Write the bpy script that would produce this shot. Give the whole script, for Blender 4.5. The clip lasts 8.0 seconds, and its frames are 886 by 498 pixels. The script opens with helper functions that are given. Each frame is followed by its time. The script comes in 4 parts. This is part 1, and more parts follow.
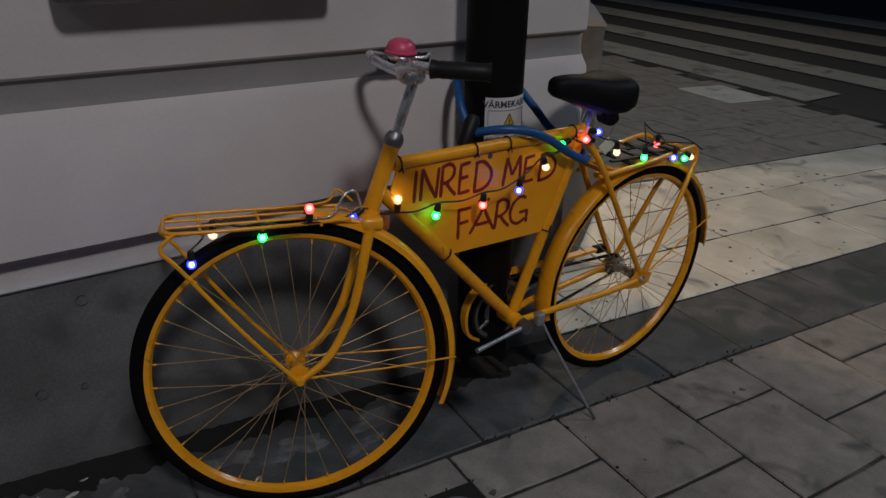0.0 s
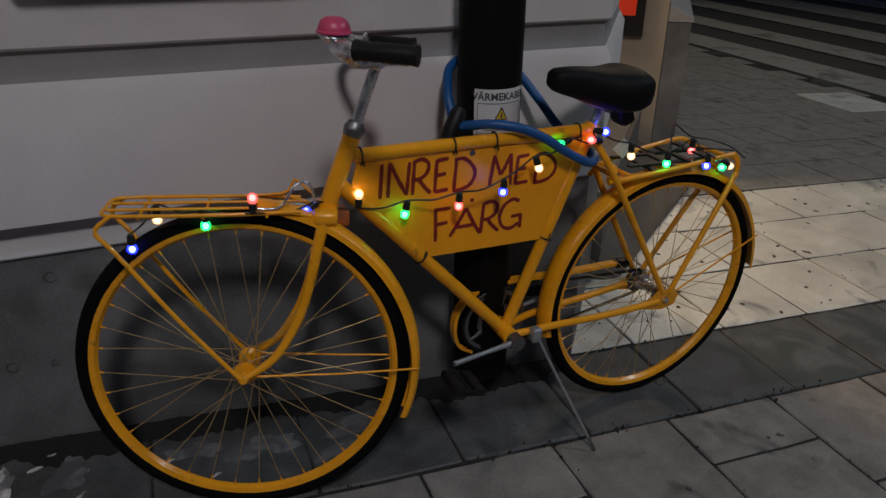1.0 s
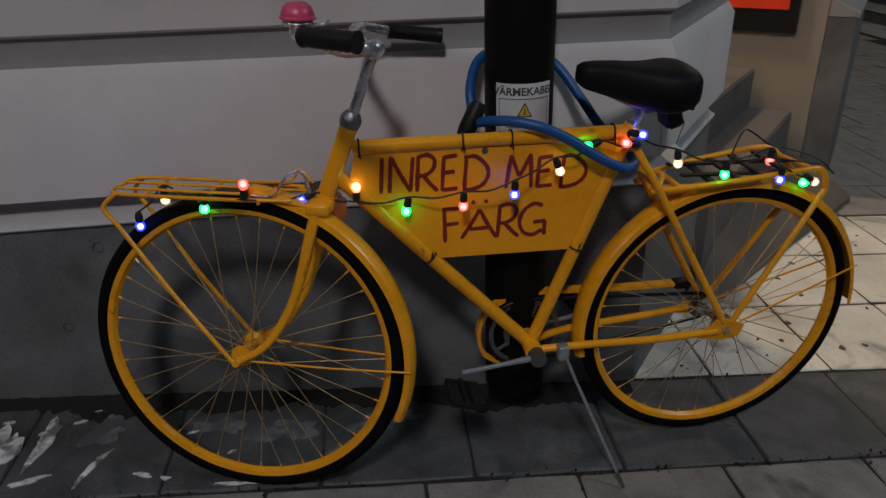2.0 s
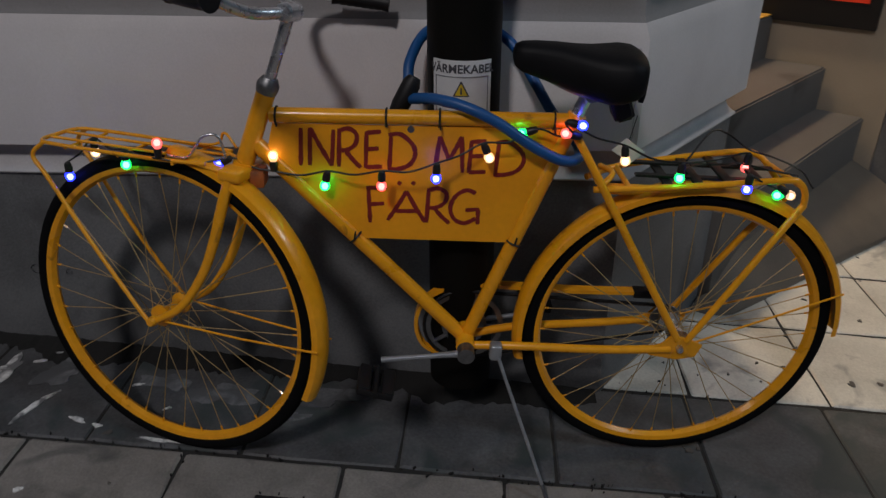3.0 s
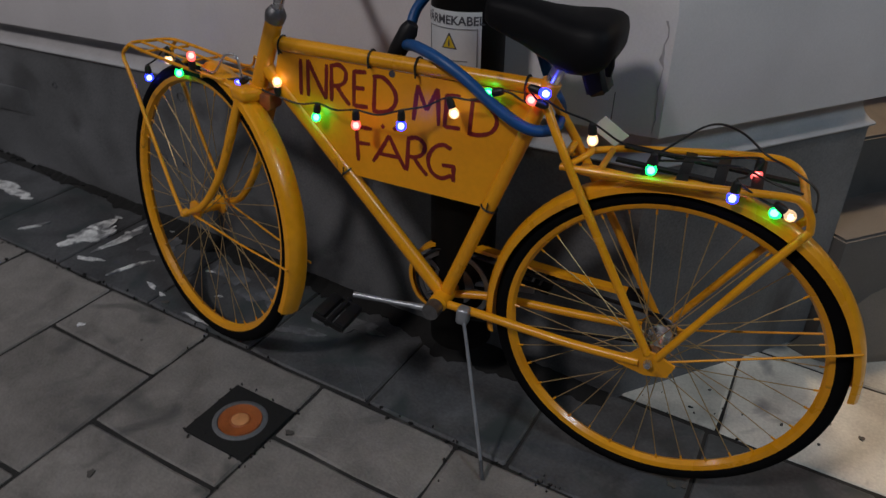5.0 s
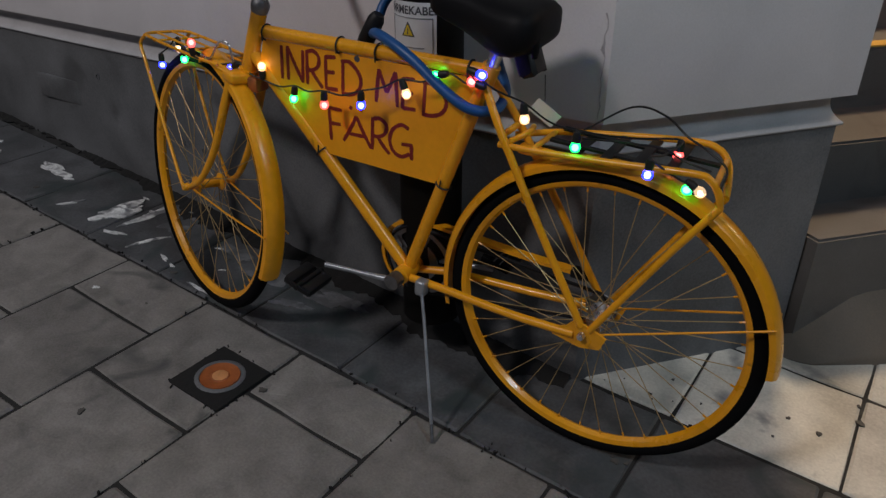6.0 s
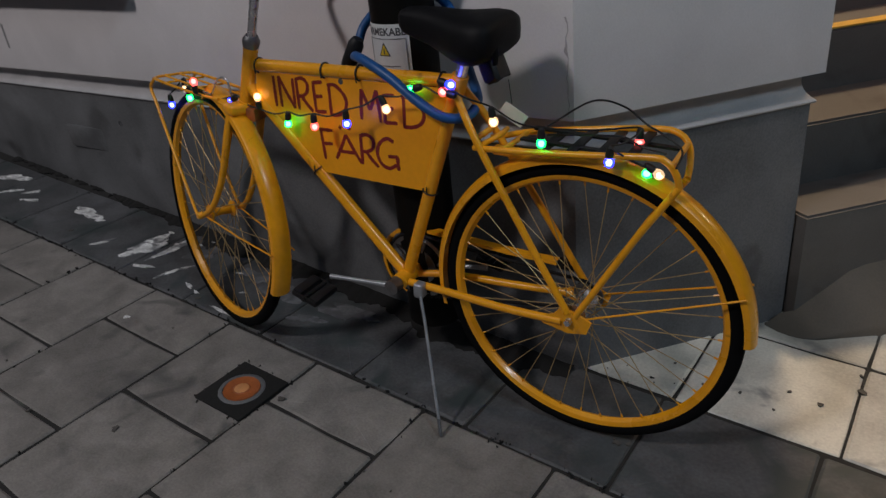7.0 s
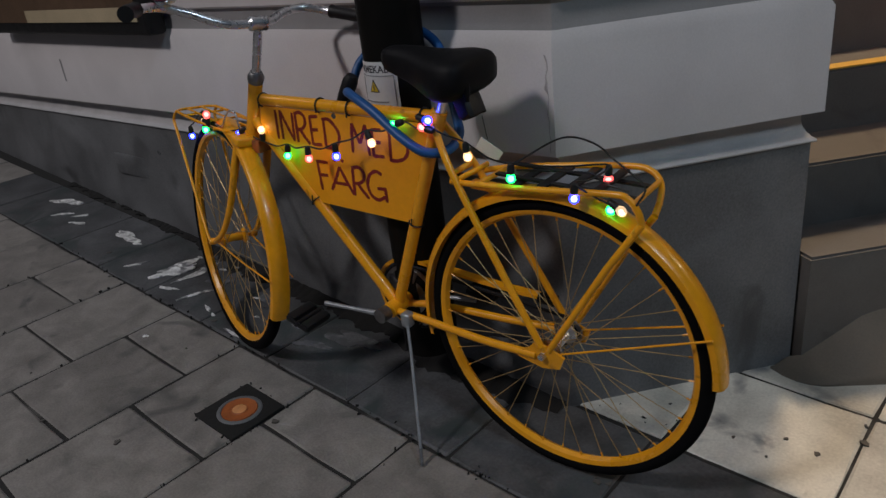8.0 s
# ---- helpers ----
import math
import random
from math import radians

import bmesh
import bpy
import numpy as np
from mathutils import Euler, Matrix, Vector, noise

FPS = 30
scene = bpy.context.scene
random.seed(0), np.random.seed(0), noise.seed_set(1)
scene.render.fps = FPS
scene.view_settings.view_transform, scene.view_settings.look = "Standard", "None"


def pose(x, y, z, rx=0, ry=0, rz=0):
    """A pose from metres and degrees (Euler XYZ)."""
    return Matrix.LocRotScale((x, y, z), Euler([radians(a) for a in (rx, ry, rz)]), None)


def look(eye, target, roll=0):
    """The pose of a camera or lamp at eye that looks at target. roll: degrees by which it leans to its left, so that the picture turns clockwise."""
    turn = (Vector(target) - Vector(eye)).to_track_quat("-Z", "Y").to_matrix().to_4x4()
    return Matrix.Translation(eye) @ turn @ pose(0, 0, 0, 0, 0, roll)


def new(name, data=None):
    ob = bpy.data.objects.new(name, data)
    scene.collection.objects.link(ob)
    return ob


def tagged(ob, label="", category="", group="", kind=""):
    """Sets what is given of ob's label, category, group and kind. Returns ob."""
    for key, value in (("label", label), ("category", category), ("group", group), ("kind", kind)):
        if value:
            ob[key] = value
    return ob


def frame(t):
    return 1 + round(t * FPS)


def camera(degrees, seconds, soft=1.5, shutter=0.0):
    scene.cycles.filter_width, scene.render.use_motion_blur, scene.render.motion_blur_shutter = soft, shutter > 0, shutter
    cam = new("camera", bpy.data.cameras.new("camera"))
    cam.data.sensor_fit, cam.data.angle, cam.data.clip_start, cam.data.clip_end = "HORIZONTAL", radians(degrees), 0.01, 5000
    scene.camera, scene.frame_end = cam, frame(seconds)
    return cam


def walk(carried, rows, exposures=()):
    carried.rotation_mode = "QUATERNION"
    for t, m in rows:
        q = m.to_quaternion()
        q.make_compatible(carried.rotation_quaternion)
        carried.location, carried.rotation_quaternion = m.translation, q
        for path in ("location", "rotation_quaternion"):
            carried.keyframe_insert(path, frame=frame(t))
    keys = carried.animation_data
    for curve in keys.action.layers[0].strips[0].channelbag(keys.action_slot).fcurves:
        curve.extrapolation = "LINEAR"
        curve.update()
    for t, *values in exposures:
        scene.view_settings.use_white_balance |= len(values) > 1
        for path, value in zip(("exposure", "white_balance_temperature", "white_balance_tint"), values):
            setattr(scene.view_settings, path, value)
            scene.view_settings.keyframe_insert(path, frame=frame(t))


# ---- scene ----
SLOPE = pose(0, 0, 0, 0, 3.3, 0)  # the pavement falls gently along the wall
cam = camera(62.7, 8.0, soft=1.4, shutter=0.4)
PATH = [
    (0, (-1.078, -1.336, 1.278), (-0.035, 0.162, 0.46), 4.2),
    (0.5, (-0.919, -1.388, 1.265), (-0.035, 0.201, 0.434), 2.7),
    (1, (-0.72, -1.379, 1.251), (0.037, 0.269, 0.408), 3.9),
    (1.2, (-0.648, -1.381, 1.238), (0.046, 0.29, 0.387), 3.4),
    (2.3, (-0.219, -1.41, 1.228), (-0.031, 0.378, 0.351), 2.4),
    (2.5, (-0.15, -1.393, 1.216), (0.037, 0.385, 0.32), 3.6),
    (3, (0.04, -1.349, 1.229), (0.044, 0.419, 0.294), 3.7),
    (3.5, (0.247, -1.359, 1.228), (0.004, 0.391, 0.291), 4.3),
    (4, (0.412, -1.354, 1.241), (-0.084, 0.334, 0.29), 3.1),
    (4.5, (0.54, -1.269, 1.236), (-0.049, 0.349, 0.218), 3.7),
    (5, (0.653, -1.206, 1.235), (-0.057, 0.34, 0.183), 4.0),
    (5.2, (0.726, -1.184, 1.227), (-0.048, 0.324, 0.166), 4.2),
    (6.3, (0.985, -1.231, 1.223), (0.058, 0.234, 0.225), 2.1),
    (6.5, (1.013, -1.236, 1.229), (0.065, 0.217, 0.235), 0.4),
    (7, (1.089, -1.247, 1.23), (0.09, 0.195, 0.269), -3.0),
    (7.5, (1.173, -1.198, 1.234), (0.055, 0.191, 0.329), -5.5),
    (8, (1.262, -1.157, 1.233), (0.096, 0.213, 0.36), -4.0),
]
walk(cam, [(t, SLOPE @ look(eye, target, roll)) for t, eye, target, roll in PATH],
     [(0.0, -0.30), (1.2, -0.28), (2.5, -0.22), (5.0, -0.08), (8.0, 0.0)])

# ---- light ----
world = bpy.data.worlds.new("night_sky")
scene.world = world
world.use_nodes = True
wn = world.node_tree.nodes
wn["Background"].inputs["Color"].default_value = (0.27, 0.50, 1.0, 1)
wn["Background"].inputs["Strength"].default_value = 0.017


def lamp(name, kind, place, aim, energy, colour, size):
    data = bpy.data.lights.new(name, kind)
    data.energy, data.color = energy, colour
    if kind == "AREA":
        data.shape, data.size = "DISK", size
    else:
        data.shadow_soft_size = size
    ob = new(name, data)
    ob.matrix_world = look(place, aim)
    return ob


lamp("street_side_light", "AREA", (-1.3, -4.9, 5.9), (-0.2, 0, 0.3), 168, (0.985, 0.93, 0.935), 0.80)
lamp("street_side_light", "AREA", (6.8, -2.2, 6.5), (1.8, 0.8, 0.0), 142, (0.68, 0.85, 1.0), 1.6)
# added fill for the far-left wall and paving; no known lamp stands here
lamp("street_side_light", "AREA", (-6.5, -2.8, 6.0), (-3.4, 0.2, 0.2), 34, (0.96, 0.93, 0.97), 1.6)
lamp("crossing_light", "AREA", (9.5, 8.0, 7.0), (1.5, 0.7, 0.0), 120, (1.0, 0.84, 0.60), 1.5)
lamp("entrance_light", "AREA", (0.62, 2.08, 2.75), (1.75, 1.0, 0.0), 42, (1.0, 0.72, 0.44), 0.35)

# ---- materials ----


def rgb(c):
    return (*c, 1.0)


def material(name, base, rough=0.6, metal=0.0, vary=0.25, scale=14.0, fine=160.0, bump=0.15, stain=None, stain_at=0.6,
             stain_scale=3.0, island=0.0, coat=0.0, spec=0.5):
    """A surface with large blotches, fine grain, optional stains and relief, in object space."""
    m = bpy.data.materials.new(name)
    m.use_nodes = True
    nt = m.node_tree
    nd, ln = nt.nodes, nt.links
    b = nd["Principled BSDF"]
    b.inputs["Metallic"].default_value = metal
    b.inputs["Coat Weight"].default_value = coat
    b.inputs["Specular IOR Level"].default_value = spec
    geo = nd.new("ShaderNodeNewGeometry")

    def tex(s, detail=4.0, dist=0.0):
        n = nd.new("ShaderNodeTexNoise")
        n.inputs["Scale"].default_value, n.inputs["Detail"].default_value, n.inputs["Distortion"].default_value = s, detail, dist
        ln.new(geo.outputs["Position"], n.inputs["Vector"])
        return n.outputs["Fac"]

    def maths(op, a, c):
        n = nd.new("ShaderNodeMath")
        n.operation = op
        for i, v in enumerate((a, c)):
            if isinstance(v, (int, float)):
                n.inputs[i].default_value = v
            else:
                ln.new(v, n.inputs[i])
        return n.outputs[0]

    big, small = tex(scale, 5.0, 0.4), tex(fine, 3.0)
    mix = maths("ADD", maths("MULTIPLY", big, 0.65), maths("MULTIPLY", small, 0.35))
    fac = maths("ADD", maths("MULTIPLY", maths("SUBTRACT", mix, 0.5), vary * 4.0), 1.0)
    if island:
        oi = nd.new("ShaderNodeObjectInfo")
        fac = maths("MULTIPLY", fac, maths("ADD", maths("MULTIPLY", oi.outputs["Random"], island), 1.0 - island / 2))
    col = nd.new("ShaderNodeVectorMath")
    col.operation = "SCALE"
    col.inputs[0].default_value = base
    ln.new(fac, col.inputs["Scale"])
    out = col.outputs[0]
    if stain:
        s = tex(stain_scale, 6.0, 0.8)
        ramp = nd.new("ShaderNodeMapRange")
        ramp.inputs["From Min"].default_value, ramp.inputs["From Max"].default_value = stain_at, stain_at + 0.12
        ln.new(s, ramp.inputs["Value"])
        mx = nd.new("ShaderNodeMix")
        mx.data_type = "RGBA"
        ln.new(ramp.outputs[0], mx.inputs[0])
        ln.new(out, mx.inputs[6])
        mx.inputs[7].default_value = rgb(stain)
        out = mx.outputs[2]
    ln.new(out, b.inputs["Base Color"])
    ln.new(maths("ADD", maths("MULTIPLY", big, 0.25), rough - 0.125), b.inputs["Roughness"])
    if bump:
        bp = nd.new("ShaderNodeBump")
        bp.inputs["Strength"].default_value, bp.inputs["Distance"].default_value = bump, 0.004
        ln.new(mix, bp.inputs["Height"])
        ln.new(bp.outputs[0], b.inputs["Normal"])
    return m


def glow(name, tint, strength):
    """Thin tinted bulb glass that shines faintly itself and lets the filament through."""
    m = bpy.data.materials.new(name)
    m.use_nodes = True
    nd, ln = m.node_tree.nodes, m.node_tree.links
    clear, shine, add = nd.new("ShaderNodeBsdfTransparent"), nd.new("ShaderNodeEmission"), nd.new("ShaderNodeAddShader")
    clear.inputs["Color"].default_value = rgb(tuple(0.12 + 0.88 * c for c in tint))
    shine.inputs["Color"].default_value = rgb(tint)
    shine.inputs["Strength"].default_value = strength
    ln.new(clear.outputs[0], add.inputs[0])
    ln.new(shine.outputs[0], add.inputs[1])
    ln.new(add.outputs[0], nd["Material Output"].inputs["Surface"])
    return m


def filament(name, colour, strength):
    m = bpy.data.materials.new(name)
    m.use_nodes = True
    b = m.node_tree.nodes["Principled BSDF"]
    b.inputs["Emission Color"].default_value = rgb(colour)
    b.inputs["Emission Strength"].default_value = strength
    return m


M_YELLOW = material("yellow_paint", (0.84, 0.355, 0.008), 0.30, coat=0.25, vary=0.16, scale=9, fine=60, bump=0.08, stain=(0.30, 0.12, 0.012),
                    stain_at=0.66, stain_scale=22)
M_PANEL = material("yellow_board_paint", (0.92, 0.375, 0.006), 0.42, vary=0.10, scale=6, fine=90, bump=0.10)
M_TYRE = material("tyre_rubber", (0.005, 0.005, 0.0055), 0.85, spec=0.06, vary=0.3, scale=30, bump=0.2)
M_BLACK = material("black_plastic", (0.008, 0.008, 0.009), 0.5, spec=0.3, vary=0.2, scale=30, bump=0.1)
M_SADDLE = material("black_vinyl", (0.005, 0.005, 0.006), 0.55, spec=0.16, vary=0.25, scale=20, fine=400, bump=0.25)
M_CHROME = material("worn_chrome", (0.70, 0.71, 0.74), 0.28, metal=0.9, vary=0.3, scale=40, fine=300, bump=0.05, stain=(0.12, 0.08, 0.06),
                    stain_at=0.62, stain_scale=50)
M_ALU = material("brushed_aluminium", (0.36, 0.375, 0.40), 0.38, metal=0.55, vary=0.25, scale=40, fine=260, bump=0.05)
M_STEEL = material("dull_steel", (0.25, 0.25, 0.26), 0.45, metal=1.0, vary=0.3, scale=40, bump=0.1)
M_LETTER = material("dark_red_brush_paint", (0.20, 0.012, 0.009), 0.6, vary=0.35, scale=40, fine=200, bump=0.1)
M_BLUE = material("blue_lock_sleeve", (0.006, 0.075, 0.25), 0.45, vary=0.15, scale=30, bump=0.05)
M_PINK = material("pink_bell_paint", (0.55, 0.06, 0.14), 0.35, vary=0.2, scale=40, bump=0.05)
M_CABLE = material("black_cable", (0.010, 0.010, 0.010), 0.5, vary=0.1, bump=0.0)
M_POLE = material("black_pole_paint", (0.005, 0.0045, 0.004), 0.55, spec=0.12, vary=0.3, scale=12, fine=90, bump=0.25)
M_STICKER = material("white_sticker", (0.62, 0.63, 0.64), 0.5, vary=0.08, scale=30, bump=0.03)
M_SIGNYELLOW = material("warning_yellow", (0.60, 0.42, 0.02), 0.5, vary=0.1, bump=0.0)
M_INK = material("black_ink", (0.06, 0.06, 0.07), 0.6, vary=0.1, bump=0.0)
M_RULE = material("grey_print", (0.20, 0.20, 0.21), 0.6, vary=0.1, bump=0.0)
M_WALL = material("pale_render", (0.565, 0.54, 0.545), 0.85, vary=0.12, scale=4, fine=220, bump=0.22, stain=(0.42, 0.37, 0.33), stain_at=0.66,
                  stain_scale=2.2)
M_BAND = material("grey_moulding_paint", (0.25, 0.245, 0.25), 0.8, vary=0.14, scale=9, fine=200, bump=0.3)
M_LEDGE = material("pale_grey_ledge", (0.45, 0.44, 0.445), 0.8, vary=0.18, scale=9, fine=200, bump=0.3)
M_PLINTH = material("dark_plinth_stone", (0.131, 0.134, 0.139), 0.62, vary=0.55, scale=4, fine=170, bump=0.35, stain=(0.06, 0.06, 0.062),
                    stain_at=0.56, stain_scale=2.6)
M_CHIP = material("chipped_render", (0.36, 0.34, 0.345), 0.85, vary=0.3, scale=40, bump=0.3)
M_JAMB = material("beige_reveal_paint", (0.30, 0.26, 0.205), 0.8, vary=0.1, scale=5, bump=0.2)
M_STEP = material("worn_step_stone", (0.105, 0.100, 0.096), 0.7, vary=0.22, scale=8, fine=200, bump=0.3, stain=(0.055, 0.05, 0.046), stain_at=0.6)
M_FOOT = material("worn_foot_slab", (0.125, 0.104, 0.082), 0.7, vary=0.25, scale=7, fine=200, bump=0.3)
M_NOSING = material("yellow_step_edge", (0.55, 0.33, 0.05), 0.6, vary=0.2, scale=20, bump=0.2)
M_SLAB = material("concrete_paver", (0.205, 0.190, 0.175), 0.70, vary=0.46, scale=11, fine=170, bump=0.6, stain=(0.085, 0.083, 0.08),
                  stain_at=0.60, stain_scale=6, island=0.22)
# wall-side pavers: dirt and shade are both put into this base colour
M_DIRTY_SHADED = material("dirty_shaded_paver", (0.076, 0.077, 0.081), 0.60, vary=0.70, scale=8, fine=120, bump=0.5, stain=(0.045, 0.055, 0.056), stain_at=0.52,
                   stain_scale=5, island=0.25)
M_WHITE = material("white_paving_tile", (0.58, 0.565, 0.51), 0.38, vary=0.36, scale=5, fine=140, bump=0.25, stain=(0.20, 0.20, 0.205),
                   stain_at=0.60, stain_scale=4.5, island=0.14)
M_GROUT = material("near_black_ground", (0.010, 0.0095, 0.009), 0.95, vary=0.4, scale=30, bump=0.5)
M_SAND = material("joint_sand", (0.020, 0.019, 0.018), 0.95, vary=0.4, scale=40, bump=0.5, stain=(0.075, 0.072, 0.068), stain_at=0.57, stain_scale=3.2)
M_ASPHALT = material("asphalt", (0.030, 0.030, 0.032), 0.75, vary=0.25, scale=6, fine=260, bump=0.5)
M_STRIPE = material("worn_road_paint", (0.30, 0.295, 0.275), 0.55, vary=0.3, scale=3, fine=90, bump=0.3, stain=(0.12, 0.12, 0.11), stain_at=0.56,
                    stain_scale=3)
M_GUM = material("trodden_gum", (0.085, 0.078, 0.07), 0.7, vary=0.3, scale=60, bump=0.1)
M_SPLASH = material("dried_white_paint", (0.66, 0.66, 0.65), 0.7, vary=0.7, scale=24, bump=0.3, stain=(0.16, 0.16, 0.165), stain_at=0.49, stain_scale=20)
M_LID = material("rusty_orange_lid", (0.34, 0.09, 0.020), 0.6, vary=0.3, scale=30, bump=0.4, stain=(0.10, 0.04, 0.02), stain_at=0.6, stain_scale=14)
M_PLUG = material("pale_orange_plug", (0.62, 0.27, 0.10), 0.6, vary=0.25, scale=40, bump=0.3)
M_PAPER = material("pale_paper_tag", (0.62, 0.66, 0.72), 0.6, vary=0.08, bump=0.05)
M_REDSIGN = material("red_poster", (0.80, 0.05, 0.015), 0.4, vary=0.1, bump=0.0)
M_WOOD = material("brown_poster_print", (0.10, 0.06, 0.035), 0.5, vary=0.5, scale=4, fine=30, bump=0.0)
M_CREAM = material("cream_poster_print", (0.42, 0.34, 0.22), 0.5, vary=0.2, scale=6, bump=0.0)
M_GLASS = material("clear_grey_face", (0.30, 0.30, 0.31), 0.15, vary=0.1, bump=0.0)
M_BULB = {
    "white": glow("warm_white_bulb", (1.0, 0.70, 0.42), 0.9),
    "red": glow("red_bulb", (1.0, 0.14, 0.13), 1.6),
    "green": glow("green_bulb", (0.015, 1.0, 0.20), 2.2),
    "blue": glow("blue_bulb", (0.015, 0.030, 1.0), 4.5),
}
M_CORE = {"white": filament("warm_filament", (1.0, 0.86, 0.66), 4.0), "red": filament("red_filament", (1.0, 0.72, 0.66), 4.5),
          "green": filament("green_filament", (0.50, 1.0, 0.78), 11.0), "blue": filament("blue_filament", (0.72, 0.78, 1.0), 16.0)}

# ---- mesh helpers ----
CORNER = (0.488, 0.223)  # plan place of the building corner


def mesh_object(name, bm, mat, smooth=True):
    me = bpy.data.meshes.new(name)
    bmesh.ops.recalc_face_normals(bm, faces=bm.faces[:])
    bm.to_mesh(me)
    bm.free()
    if smooth:
        for p in me.polygons:
            p.use_smooth = True
        me.set_sharp_from_angle(angle=radians(38))
    if mat:
        me.materials.append(mat)
    return new(name, me)


def part(name, bm, mat, parent, label="", smooth=True):
    ob = mesh_object(name, bm, mat, smooth)
    ob.parent = parent
    return tagged(ob, label)


def thing(name, label, category, group="", m=None):
    ob = new(name)
    ob.empty_display_size = 0.1
    if m is not None:
        ob.matrix_world = m
    return tagged(ob, label, category, group)


def tube(points, radius, bm=None, sides=10, closed=False, caps=True, radii=None):
    """A round tube along points."""
    bm = bm or bmesh.new()
    pts = [Vector(p) for p in points]
    n = len(pts)
    rings, up = [], None
    for i, p in enumerate(pts):
        a = pts[(i - 1) % n] if (closed or i > 0) else p
        b = pts[(i + 1) % n] if (closed or i < n - 1) else p
        d = (b - a).normalized()
        if up is None:
            up = d.orthogonal().normalized()
        up = (up - d * up.dot(d)).normalized()
        side = d.cross(up)
        r = radii[i] if radii else radius
        rings.append([bm.verts.new(p + r * (math.cos(q) * up + math.sin(q) * side)) for q in [2 * math.pi * k / sides for k in range(sides)]])
    for i in range(n if closed else n - 1):
        r0, r1 = rings[i], rings[(i + 1) % n]
        shift = 0
        if closed and i == n - 1:
            shift = min(range(sides), key=lambda s: (r0[0].co - r1[s].co).length)
        for k in range(sides):
            bm.faces.new((r0[k], r0[(k + 1) % sides], r1[(k + 1 + shift) % sides], r1[(k + shift) % sides]))
    if caps and not closed:
        bm.faces.new(rings[0][::-1])
        bm.faces.new(rings[-1])
    return bm


def spline(points, steps=8, closed=False):
    """A smooth line through the points."""
    p = [Vector(q) for q in points]
    n = len(p)
    out = []
    for i in range(n if closed else n - 1):
        a = p[(i - 1) % n] if closed or i > 0 else 2 * p[0] - p[1]
        b, c = p[i], p[(i + 1) % n]
        d = p[(i + 2) % n] if closed or i + 2 < n else 2 * p[-1] - p[-2]
        for k in range(steps):
            t = k / steps
            out.append(0.5 * (2 * b + (c - a) * t + (2 * a - 5 * b + 4 * c - d) * t * t + (3 * b - a - 3 * c + d) * t ** 3))
    if not closed:
        out.append(p[-1])
    return out


def box(lo, hi, bm=None, bevel=0.0, seg=2):
    own = bmesh.new()
    c = [(a + b) / 2 for a, b in zip(lo, hi)]
    s = [abs(b - a) for a, b in zip(lo, hi)]
    bmesh.ops.create_cube(own, size=1.0, matrix=Matrix.Translation(c) @ Matrix.Diagonal((*s, 1)))
    if bevel:
        bmesh.ops.bevel(own, geom=own.edges[:], offset=bevel, segments=seg, affect="EDGES", profile=0.5)
    if bm is None:
        return own
    join(bm, own)
    return bm


def join(bm, other, m=None):
    if m is not None:
        other.transform(m)
    me = bpy.data.meshes.new("joined")
    other.to_mesh(me)
    other.free()
    bm.from_mesh(me)
    bpy.data.meshes.remove(me)
    return bm


def lathe(profile, sides=24, m=None, bm=None):
    """Turns (radius, height) pairs round z."""
    bm = bm or bmesh.new()
    m = m or Matrix()
    rings = []
    for r, h in profile:
        if r < 1e-6:
            rings.append([bm.verts.new(m @ Vector((0, 0, h)))])
        else:
            rings.append([bm.verts.new(m @ Vector((r * math.cos(2 * math.pi * k / sides), r * math.sin(2 * math.pi * k / sides), h))) for k in range(sides)])
    for a, b in zip(rings, rings[1:]):
        for k in range(sides):
            k2 = (k + 1) % sides
            if len(a) == 1 and len(b) == 1:
                continue
            if len(a) == 1:
                bm.faces.new((a[0], b[k], b[k2]))
            elif len(b) == 1:
                bm.faces.new((a[k], a[k2], b[0]))
            else:
                bm.faces.new((a[k], a[k2], b[k2], b[k]))
    return bm


def prism(outline, lo, hi, bm=None):
    """A flat outline of (x, y), raised from lo to hi."""
    bm = bm or bmesh.new()
    a = [bm.verts.new((x, y, lo)) for x, y in outline]
    b = [bm.verts.new((x, y, hi)) for x, y in outline]
    n = len(a)
    bm.faces.new(a[::-1])
    bm.faces.new(b)
    for i in range(n):
        bm.faces.new((a[i], a[(i + 1) % n], b[(i + 1) % n], b[i]))
    return bm


def sweep(path, profile, fall=0.0):
    """A closed profile of (out, height) pairs run along a plan path with mitred corners; out lies to the right of the way."""
    bm = bmesh.new()
    pts = [Vector(p) for p in path]
    rows = []
    for i, p in enumerate(pts):
        dirs = []
        if i > 0:
            dirs.append((p - pts[i - 1]).normalized())
        if i < len(pts) - 1:
            dirs.append((pts[i + 1] - p).normalized())
        ns = [Vector((d.y, -d.x)) for d in dirs]
        mit = sum(ns, Vector((0, 0))).normalized()
        mit /= max(0.3, mit.dot(ns[0]))
        drop = fall * max(0.0, CORNER[0] - p.x)
        rows.append([bm.verts.new((p.x + mit.x * o, p.y + mit.y * o, z - (drop if z < 0.8 else 0.0))) for o, z in profile])
    n = len(profile)
    for a, b in zip(rows, rows[1:]):
        for k in range(n):
            bm.faces.new((a[k], a[(k + 1) % n], b[(k + 1) % n], b[k]))
    bm.faces.new(rows[0][::-1])
    bm.faces.new(rows[-1])
    return bm


# ---- the building ----
ALONG, OUT = Vector((0.6225, 0.7826)), Vector((0.7826, -0.6225))


def diag(s, o):
    """Plan place: s metres along the chamfered front from the corner, o metres out of it."""
    return (CORNER[0] + s * ALONG.x + o * OUT.x, CORNER[1] + s * ALONG.y + o * OUT.y)


